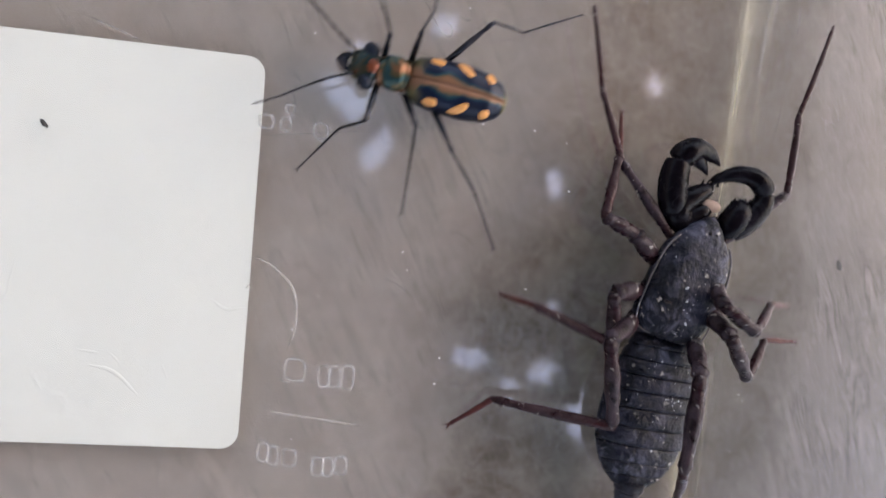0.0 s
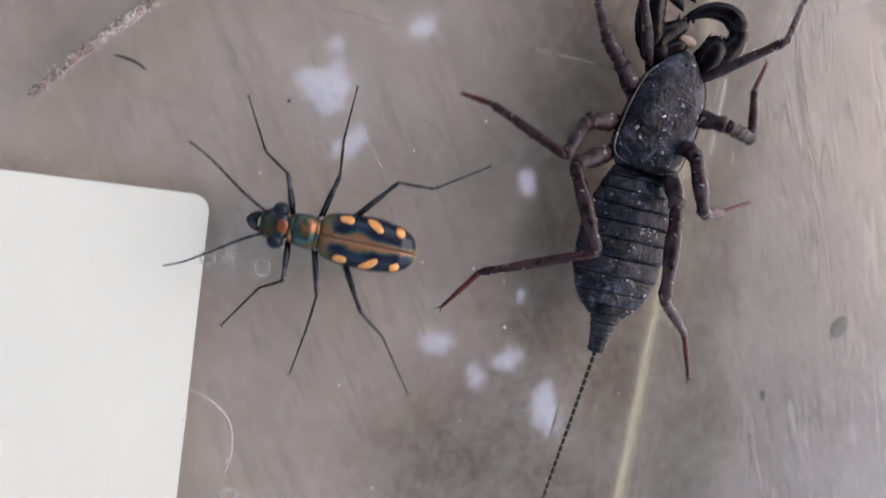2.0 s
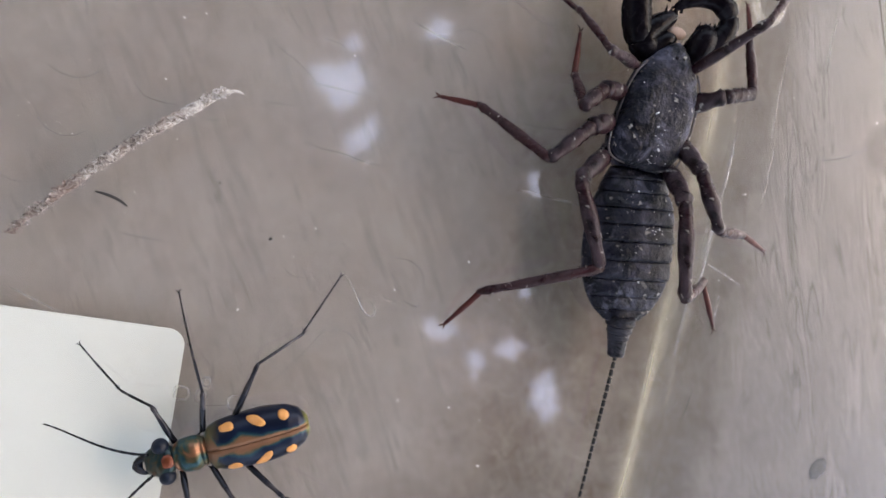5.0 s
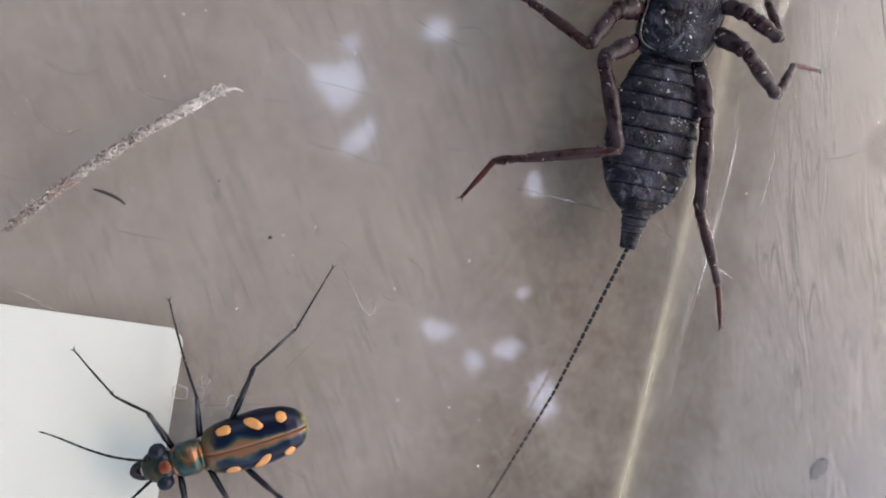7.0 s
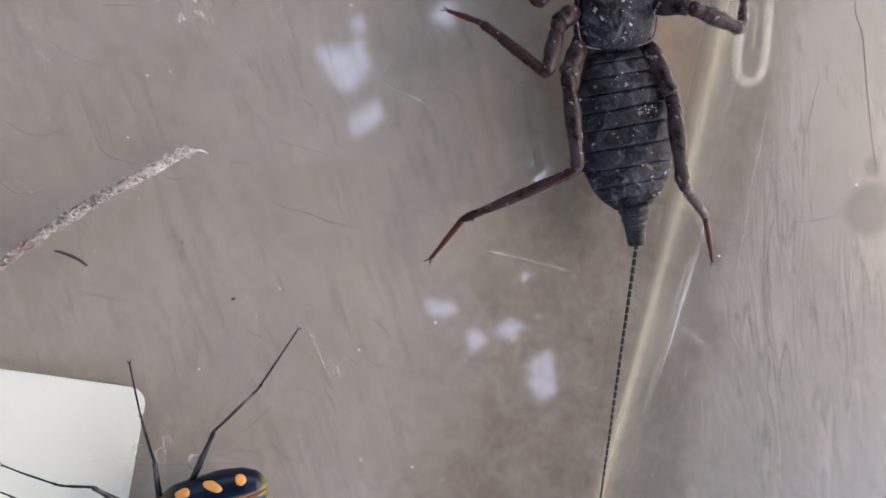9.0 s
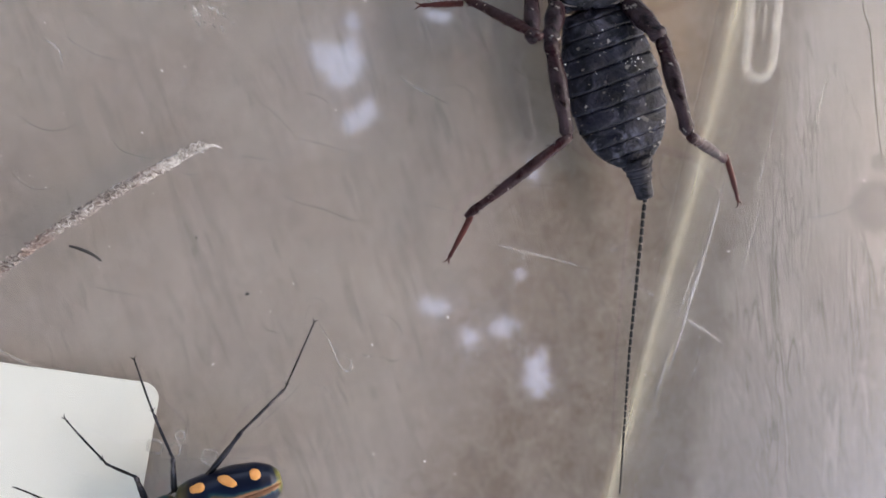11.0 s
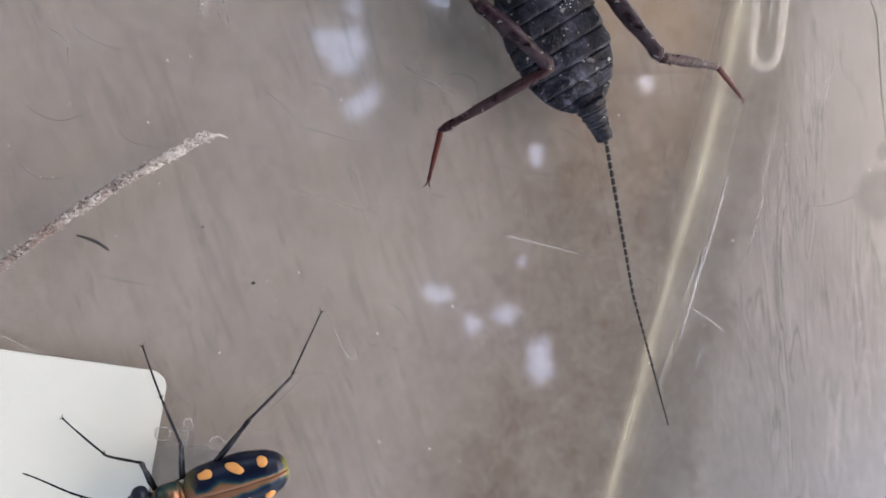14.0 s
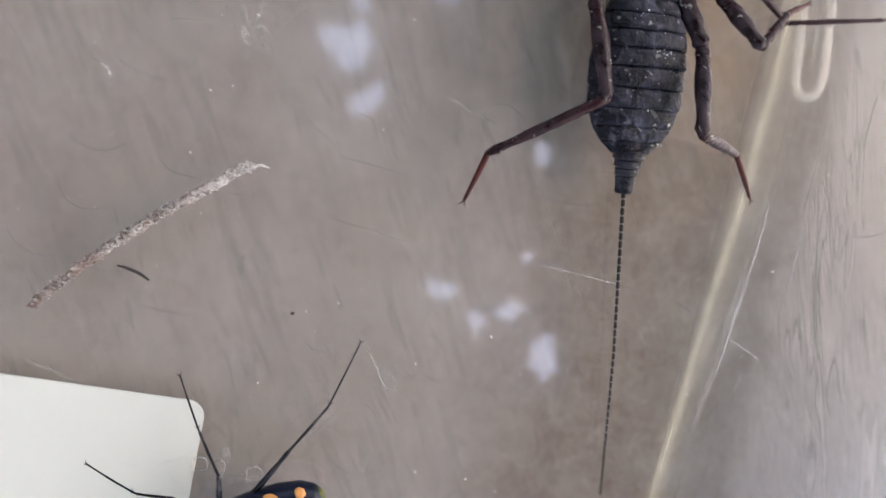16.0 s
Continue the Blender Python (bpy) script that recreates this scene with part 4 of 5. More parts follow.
    ellipsoid(bm, (1.45, 0.045, 0.27), (0.065, 0.115, 0.05))
    part("jaw", bm, M_JAW, root, "pale pinkish jaw")
    # coxae beside the shield
    for s in (1, -1):
        for x, y in ((1.0, 0.24), (0.72, 0.33), (0.42, 0.37), (0.12, 0.34)):
            bm = bmesh.new()
            ellipsoid(bm, (x, s * y, 0.21), (0.085, 0.085, 0.08), 12, 8)
            part("hip", bm, M_LEG, root)
    # pincers: a broad spined lobe, a stout palm beside it and a claw curled over both
    for s, lobe, palm, claw, prong in (
            (1, [(1.17, 0.17, 0.20, 0.12), (1.27, 0.34, 0.23, 0.155), (1.37, 0.36, 0.25, 0.145), (1.50, 0.25, 0.26, 0.115), (1.60, 0.14, 0.26, 0.080), (1.63, 0.09, 0.26, 0.03)],
             [(1.25, 0.40, 0.25, 0.12), (1.36, 0.455, 0.27, 0.150), (1.50, 0.525, 0.29, 0.155), (1.66, 0.575, 0.31, 0.148), (1.78, 0.585, 0.31, 0.130)],
             [(1.77, 0.590, 0.31, 0.125), (1.85, 0.555, 0.32, 0.148), (1.925, 0.48, 0.32, 0.138), (1.955, 0.365, 0.31, 0.100), (1.93, 0.238, 0.29, 0.062), (1.874, 0.116, 0.27, 0.008)],
             [(1.873, 0.417, 0.29, 0.09), (1.816, 0.302, 0.27, 0.055), (1.746, 0.202, 0.25, 0.008)]),
            (-1, [(1.19, -0.17, 0.20, 0.12), (1.30, -0.235, 0.24, 0.158), (1.42, -0.262, 0.27, 0.165), (1.52, -0.24, 0.28, 0.135), (1.60, -0.20, 0.28, 0.06)],
             [(1.24, -0.28, 0.23, 0.11), (1.36, -0.36, 0.25, 0.140), (1.50, -0.435, 0.27, 0.138), (1.64, -0.475, 0.29, 0.118), (1.75, -0.455, 0.30, 0.095)],
             [(1.74, -0.470, 0.30, 0.095), (1.82, -0.38, 0.32, 0.112), (1.865, -0.255, 0.33, 0.104), (1.847, -0.08, 0.32, 0.090), (1.772, 0.05, 0.30, 0.066), (1.655, 0.145, 0.27, 0.010)],
             [(1.84, -0.02, 0.27, 0.05), (1.76, 0.10, 0.26, 0.035), (1.69, 0.16, 0.25, 0.006)])):
        arm = None
        for nm, rows in (("pincer", lobe), ("palm", palm), ("finger", claw)):
            bm = bmesh.new()
            pts = curve_pts([(x, y, z) for x, y, z, r in rows], 6)
            rad = [q.x for q in curve_pts([(r, 0, 0) for x, y, z, r in rows], 6)]
            rad[0] *= 0.7
            tube(bm, pts, rad, 20, 0.9, 0.04, s + len(rows))
            if nm == "finger":
                # the fixed prong that the claw closes on
                rad = [q.x for q in curve_pts([(r, 0, 0) for x, y, z, r in prong], 5)]
                tube(bm, curve_pts([(x, y, z) for x, y, z, r in prong], 5), rad, 10)
            if nm == "pincer":
                # spined front edge
                x, y, z, r = rows[-2]
                for q in range(4):
                    px, py = x + 0.02 + 0.012 * q, y + 0.09 - 0.055 * q
                    tube(bm, [(px, py, z + 0.02), (px + 0.075, py + 0.012 * s, z + 0.03)], [0.022, 0.004], 6)
            ob = part(nm, bm, M_PALP, arm or root)
            arm = arm or ob
    for ob in root.children:
        for piece in (ob, *ob.children):
            for v in piece.data.vertices:
                v.co.y -= 0.085 * max(0.0, v.co.x - 0.003) + 0.00028 * min(1.0, max(0.0, v.co.x / 0.004))
    # abdomen of overlapping plates
    belly = [(-1.63, 0.13, 0.20, 0.31), (-1.58, 0.22, 0.17, 0.33), (-1.48, 0.325, 0.14, 0.345), (-1.34, 0.415, 0.12, 0.37), (-1.12, 0.49, 0.10, 0.40), (-0.8, 0.505, 0.08, 0.42), (-0.45, 0.47, 0.09, 0.425), (-0.2, 0.375, 0.10, 0.41), (0.0, 0.29, 0.14, 0.36)]
    bm = bmesh.new()
    loft(bm, [(x, w * 0.94, lo, hi - 0.03) for x, w, lo, hi in belly], -1.6, 0.0, 40, 28, 2.2)
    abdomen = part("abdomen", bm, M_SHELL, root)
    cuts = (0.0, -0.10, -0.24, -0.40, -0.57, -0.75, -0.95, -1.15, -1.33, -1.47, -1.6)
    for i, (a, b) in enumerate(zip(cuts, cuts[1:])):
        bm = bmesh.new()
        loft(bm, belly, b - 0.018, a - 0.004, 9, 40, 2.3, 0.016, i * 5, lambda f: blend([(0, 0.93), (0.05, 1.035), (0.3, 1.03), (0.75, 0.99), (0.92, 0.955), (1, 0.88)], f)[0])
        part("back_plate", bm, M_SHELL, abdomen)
    # chalky flecks on the back
    rnd = random.Random(3)
    flecks = [(x, y, r) for x, y, r in BACK_MARKS]
    flecks = [(x, y, r * 0.55) for x, y, r in flecks]
    for x, y in BACK_SCUFF:
        flecks += [(x + rnd.gauss(0, 0.05), y + rnd.gauss(0, 0.035), rnd.uniform(0.004, 0.009)) for k in range(16)]
    flecks += [(rnd.uniform(-1.3, -0.1), rnd.gauss(0, 0.17), rnd.uniform(0.003, 0.006)) for k in range(40)]
    bm = bmesh.new()
    for x, y, r in flecks:
        w, lo, hi = blend([(q[0], q[1], q[2], q[3]) for q in belly], x)
        z = (lo + hi) / 2 + (hi - lo) / 2 * 1.03 * max(0.0, 1 - min(1.0, abs(y) / w) ** 2.3) ** (1 / 2.3)
        m = Matrix.Translation((x, y, z)) @ Matrix.Rotation(rnd.uniform(0, 3), 4, "Z") @ Matrix.Diagonal((r * rnd.uniform(0.9, 1.7), r * rnd.uniform(0.6, 1.0), r * 0.35, 1))
        bmesh.ops.create_icosphere(bm, subdivisions=1, radius=1, matrix=m)
    tagged(part("chalky_fleck", bm, M_CHALK, abdomen), kind="stuff")
    for i, (a, b, ra, rb) in enumerate(((-1.56, -1.66, 0.165, 0.150), (-1.66, -1.74, 0.142, 0.130), (-1.74, -1.82, 0.122, 0.113), (-1.82, -2.00, 0.108, 0.088))):
        bm = bmesh.new()
        k = 8
        pts = [(a + (b - a) * j / k, 0, 0.26 - 0.015 * i - 0.012 * j / k) for j in range(k + 1)]
        tube(bm, pts, [(ra + (rb - ra) * j / k) * (0.9 if j in (0, k) else 1.0) * (1.06 if j > k - 3 else 1) for j in range(k + 1)], 16, 0.85, 0.06, i)
        part("tail_ring", bm, M_TAIL, abdomen)
    # the whip: two stiff lengths of small rings
    whip = None
    for nm, l0, l1, count in (("whip", 0.0, 1.7, 20), ("whip_end", 1.7, 3.3, 20)):
        bm = bmesh.new()
        pts, rad, mats = [], [], []
        for i in range(count):
            for f, g in ((0.0, 0.72), (0.08, 1.0), (0.78, 1.06), (0.85, 0.74)):
                s = l0 + (l1 - l0) * (i + f) / count
                pts.append((-(s - l0), 0.0, -0.03 * (s - l0)))
                rad.append((0.0225 - 0.0038 * s) * g)
                mats.append(1 if f > 0.7 and s < 2.6 else 0)
        tube(bm, pts, rad, 8, 1.0, 0.0, 0, lambda i: mats[i])
        ob = part(nm, bm, [M_WHIP, M_JOINT], whip or root, "dark ringed whip tail" if not whip else "")
        whip = whip or ob
    # legs
    limbs = {}
    for key, lengths in LEG_CM.items():
        feeler = key.endswith("1")
        if feeler:
            sizes = ((0.058, 0.048, M_LEG, "feeler"), (0.040, 0.033, M_SHIN, "shin"), (0.030, 0.020, M_SHIN, "foot"))
        else:
            sizes = ((0.096, 0.084, M_LEG, "leg"), (0.080, 0.065, M_LEG, "knee"), (0.057, 0.043, M_SHIN, "shin"), (0.036, 0.019, M_FOOT, "foot"))
        first, parts = None, []
        for i, ((r0, r1, mat, nm), length) in enumerate(zip(sizes, lengths)):
            ob = limb_segment(nm, length, r0, r1, mat, first or root, i + 3 * ord(key[0]) + 7 * int(key[1]), 1.12, 4 if i == 2 and not feeler else 0, hip=i == 0)
            if nm == "foot" and not feeler:
                bm = bmesh.new()
                for s in (1, -1):
                    pts = curve_pts([(length - 0.01, 0, 0), (length + 0.04, s * 0.02, 0.01), (length + 0.07, s * 0.04, -0.01)], 3)
                    tube(bm, pts, [0.011 * (1 - 0.85 * k / len(pts)) for k in range(len(pts))], 5)
                bm.transform(Matrix.Scale(CM, 4))
                me = ob.data
                bm2 = bmesh.new()
                bm2.from_mesh(me)
                tmp = bpy.data.meshes.new("claw")
                bm.to_mesh(tmp)
                bm.free()
                bm2.from_mesh(tmp)
                bm2.to_mesh(me)
                bm2.free()
                bpy.data.meshes.remove(tmp)
                me.polygons.foreach_set("use_smooth", [True] * len(me.polygons))
            first = first or ob
            parts.append(ob)
        limbs[key] = parts
    return root, abdomen, whip, ob_child(whip, "whip_end"), limbs


def ob_child(ob, name):
    return next(c for c in ob.children if c.name.startswith(name))


# ---------- the tiger beetle ----------
BEETLE_CM = {
    "R1": (0.471, 0.4, 0.586),
    "R2": (0.503, 0.467, 0.555),
    "R3": (0.666, 0.553, 0.7),
    "L1": (0.451, 0.325, 0.576),
    "L2": (0.495, 0.429, 0.546),
    "L3": (0.567, 0.443, 0.705),
}
BEETLE_HIP = {
    "R1": (0.42, -0.12, 0.2),
    "L1": (0.42, 0.12, 0.2),
    "R2": (0.16, -0.14, 0.2),
    "L2": (0.16, 0.14, 0.2),
    "R3": (-0.14, -0.2, 0.2),
    "L3": (-0.14, 0.2, 0.2),
}
WING = [(-0.85, 0.047, 0.2, 0.26), (-0.825, 0.112, 0.18, 0.3), (-0.76, 0.181, 0.15, 0.35), (-0.64, 0.237, 0.13, 0.39), (-0.42, 0.268, 0.12, 0.42), (-0.15, 0.256, 0.12, 0.425), (0.0, 0.237, 0.13, 0.41), (0.09, 0.209, 0.15, 0.37), (0.135, 0.158, 0.18, 0.33)]


def wing_point(x, v, s, lift=0.0):
    """A point of a wing case: v runs from the seam (0) to the outer edge (1)."""
    w, lo, hi = blend(WING, x)
    a = v * math.pi / 2
    zc = lo + (hi - lo) * 0.25
    return Vector((x, s * (0.006 + (w + lift) * math.sin(a) ** 0.9), zc + (hi - zc + lift) * max(0, math.cos(a)) ** 0.75))


def build_beetle():
    root = new("tiger_beetle")
    tagged(root, "dark blue tiger beetle with orange spots and long thin legs", "beetle")
    for s in (1, -1):
        bm = bmesh.new()
        nx, nv = 44, 14
        grid = [[bm.verts.new(wing_point(-0.843 + 0.98 * i / nx, k / nv, s)) for k in range(nv + 1)] for i in range(nx + 1)]
        low = [[bm.verts.new(Vector((g[-1].co.x, g[-1].co.y * f, g[-1].co.z - 0.04))) for f in (0.9, 0.02)] for g in grid]
        full = [g + l for g, l in zip(grid, low)]
        for a, b in zip(full, full[1:]):
            for k in range(len(a)):
                k2 = (k + 1) % len(a)
                bm.faces.new((a[k], a[k2], b[k2], b[k]))
        bm.faces.new(full[0])
        bm.faces.new(full[-1][::-1])
        wing = part("wing_case", bm, M_ELYTRA, root)
        for x, v, rx, rv, slant in ((-0.09, 0.545, 0.074, 0.16, 0.3), (-0.375, 0.49, 0.064, 0.23, 0.9), (-0.635, 0.505, 0.054, 0.19, 0.1)):
            bm = bmesh.new()
            mid = bm.verts.new(wing_point(x, v, s, 0.006))
            prev = None
            for ring in (0.5, 0.9, 1.0):
                cur = []
                for k in range(24):
                    a = 2 * math.pi * k / 24
                    wob = 1 + 0.22 * noise.noise(Vector((math.cos(a) + x * 9, math.sin(a), s)))
                    dv = rv * ring * wob * math.sin(a)
                    dx = rx * ring * wob * math.cos(a) + slant * dv * 0.28
                    cur.append(bm.verts.new(wing_point(x + dx, v + dv, s, 0.006 if ring < 1 else -0.004)))
                for k in range(24):
                    k2 = (k + 1) % 24
                    if prev:
                        bm.faces.new((prev[k], prev[k2], cur[k2], cur[k]))
                    else:
                        bm.faces.new((mid, cur[k], cur[k2]))
                prev = cur
            part("spot", bm, M_SPOT, wing, "orange spot")
    bm = bmesh.new()
    loft(bm, [(-0.8, 0.06, 0.13, 0.22), (-0.5, 0.24, 0.09, 0.25), (0.0, 0.22, 0.09, 0.25), (0.3, 0.13, 0.11, 0.26)], -0.8, 0.3, 24, 20)
    part("belly", bm, M_BLEG, root)
    bm = bmesh.new()
    loft(bm, [(0.13, 0.10, 0.16, 0.32), (0.165, 0.150, 0.14, 0.36), (0.25, 0.172, 0.13, 0.39), (0.36, 0.165, 0.13, 0.385), (0.425, 0.135, 0.15, 0.36), (0.455, 0.10, 0.17, 0.33)], 0.13, 0.455, 26, 28, 2.2, 0.012)
    for v in bm.verts:
        v.co.z -= 0.02 * (v.co.z > 0.28) * (math.exp(-((v.co.x - 0.19) / 0.015) ** 2) + math.exp(-((v.co.x - 0.405) / 0.015) ** 2))
    part("thorax", bm, M_NECK, root, "bronze-green thorax")
    bm = bmesh.new()
    loft(bm, [(0.44, 0.10, 0.18, 0.32), (0.50, 0.155, 0.15, 0.35), (0.58, 0.175, 0.14, 0.36), (0.66, 0.14, 0.15, 0.33), (0.72, 0.10, 0.17, 0.29)], 0.44, 0.72, 20, 24, 2.2, 0.01)
    head = part("head", bm, M_HEAD, root)
    bm = bmesh.new()
    ellipsoid(bm, (0.52, 0, 0.322), (0.082, 0.080, 0.036), 16, 10)
    part("patch", bm, M_RED, head, "copper-red patch")
    for s in (1, -1):
        bm = bmesh.new()
        ellipsoid(bm, (0.545, s * 0.155, 0.29), (0.080, 0.076, 0.085), 20, 14)
        part("eye", bm, M_EYE, head, "bulging dark eye")
        bm = bmesh.new()
        pts = curve_pts([(0.68, s * 0.055, 0.24), (0.75, s * 0.06, 0.235), (0.81, s * 0.035, 0.23), (0.845, s * -0.02, 0.22)], 5)
        tube(bm, pts, [0.05 * (1 - 0.8 * i / len(pts)) for i in range(len(pts))], 8)
        part("jaw", bm, M_BLEG, head)
        bm = bmesh.new()
        a = radians(24) * s
        pts = []
        for i in range(23):
            t = i / 22
            bend = a + s * radians(8) * math.sin(2.2 * t)
            pts.append((0.66 + 1.0 * t * math.cos(bend), s * 0.10 + 1.0 * t * math.sin(bend), 0.30 + 0.12 * math.sin(math.pi * t) - 0.12 * t))
        tube(bm, pts, [(0.014 - 0.007 * i / 22) * (1.25 if i % 2 else 0.85) for i in range(23)], 6)
        part("antenna", bm, M_BLEG, root)
    bm = bmesh.new()
    ellipsoid(bm, (0.722, 0, 0.275), (0.018, 0.045, 0.014), 12, 8)
    part("lip", bm, M_LIP, head, "pale upper lip")
    bm = bmesh.new()
    ellipsoid(bm, (0.745, 0, 0.232), (0.08, 0.062, 0.04), 16, 10)
    part("mouth", bm, M_BLEG, head)
    for s in (1, -1):
        bm = bmesh.new()
        ellipsoid(bm, (0.15, s * 0.145, 0.24), (0.03, 0.028, 0.03), 10, 8)
        part("socket", bm, M_LIP, root, "pale bristly socket")
    limbs = {}
    for key, lengths in BEETLE_CM.items():
        first, parts = None, []
        for i, ((r0, r1, nm), length) in enumerate(zip(((0.034, 0.020, "leg"), (0.015, 0.012, "shin"), (0.011, 0.007, "foot")), lengths)):
            ob = limb_segment(nm, length, r0, r1, M_BLEG, first or root, i + 5 * int(key[1]), 1.25, 0, 0.08, claw=nm == "foot")
            first = first or ob
            parts.append(ob)
        limbs[key] = parts
    return root, limbs


# ---------- the unseen tree overhead, added for its shade and its image in the plastic's gloss ---
def build_tree():
    root = new("tree")
    tagged(root, "unseen leafy tree added over the table for its shade and reflections", "tree")
    bm = bmesh.new()
    pts = [(-190 + 6 * math.sin(i), -150 + 8 * math.cos(i * 1.3), -78 + i * 34) for i in range(11)]
    tube(bm, curve_pts(pts, 4), [16 - 0.2 * i for i in range(len(curve_pts(pts, 4)))], 16, 1.0, 0.12)
    part("trunk", bm, M_BARK, root)
    rnd = random.Random(11)
    for k in range(9):
        bm = bmesh.new()
        a = radians(-28 + k * 18.7)
        l = 330 if k % 2 else 420
        pts = curve_pts([(-190, -150, 200 + 6 * k), (-190 + 0.4 * l * math.cos(a), -150 + 0.4 * l * math.sin(a), 275), (-190 + l * math.cos(a), -150 + l * math.sin(a), 290 + 4 * k)], 6)
        tube(bm, pts, [7 - 0.45 * i for i in range(len(pts))], 8)
        part("limb", bm, M_BARK, root)
    verts, faces = [], []
    for k in range(115000):
        x, y = rnd.uniform(-250, 360), rnd.uniform(-320, 320)
        z = rnd.uniform(246, 274)
        dx, dy = x / z, y / z
        # crown reach set to hold back and steer the sky's light
        if ((dx - 0.14) / 1.0) ** 2 + (dy / 1.15) ** 2 > 1 + 0.12 * noise.noise(Vector((x * 0.03, y * 0.03, 0))):
            continue
        l = rnd.uniform(3.0, 6.0)
        if rnd.random() > 0.5 and any(((dx - gx) / (ra * 1.3 + 0.014)) ** 2 + ((dy - gy) / (rb * 1.3 + 0.014)) ** 2 < 1 for gx, gy, ra, rb, ga in SKY_GAPS):
            continue
        if any(((dx - gx) * math.cos(ga) + (dy - gy) * math.sin(ga)) ** 2 / (ra + l / 330) ** 2 + ((dy - gy) * math.cos(ga) - (dx - gx) * math.sin(ga)) ** 2 / (rb + l / 330) ** 2 < 1 for gx, gy, ra, rb, ga in SKY_GAPS):
            continue
        a, tilt = rnd.uniform(0, 6.28), rnd.uniform(-0.5, 0.5)
        u = Vector((math.cos(a), math.sin(a), tilt))
        w = Vector((-math.sin(a), math.cos(a), rnd.uniform(-0.4, 0.4)))
        c = Vector((x, y, z))
        i = len(verts)
        for f, g in ((-1, 0), (-0.3, 0.55), (0.45, 0.42), (1, 0), (0.45, -0.42), (-0.3, -0.55)):
            verts.append(tuple((c + u * f * l + w * g * l) * CM))
        faces.append(tuple(range(i, i + 6)))
    mesh = bpy.data.meshes.new("crown")
    mesh.from_pydata(verts, [], faces)
    mesh.materials.append(M_LEAF)
    crown = new("crown", mesh)
    crown.parent = root
    tagged(crown, kind="stuff")


build_ground()
build_baffle_walls()
build_table()
build_box()
build_label()
build_twig()
build_litter()
scorpion, abdomen, whip, whip_end, scorpion_limbs = build_scorpion()
beetle, beetle_limbs = build_beetle()
build_tree()


# ---------- motion ----------
def turned(origin, yaw, pitch):
    return Matrix.Translation(origin) @ Euler((0, -radians(pitch), radians(yaw)), "XYZ").to_matrix().to_4x4()


def walk_limb(parts, lengths, hip, segments):
    """Keys a leg: one list of (seconds, yaw, pitch) for each segment, in the animal's space."""
    base, first, tracks = Vector(hip) * CM, None, [[] for _ in parts]
    for row in zip(*segments):
        at = base
        for i, (t, yaw, pitch) in enumerate(row):
            m = turned(at, yaw, pitch)
            at = m @ Vector((lengths[i] * CM, 0, 0))
            if i == 0:
                first = m
            tracks[i].append((t, m if i == 0 else first.inverted() @ m))
    for ob, rows in zip(parts, tracks):
        walk(ob, rows)


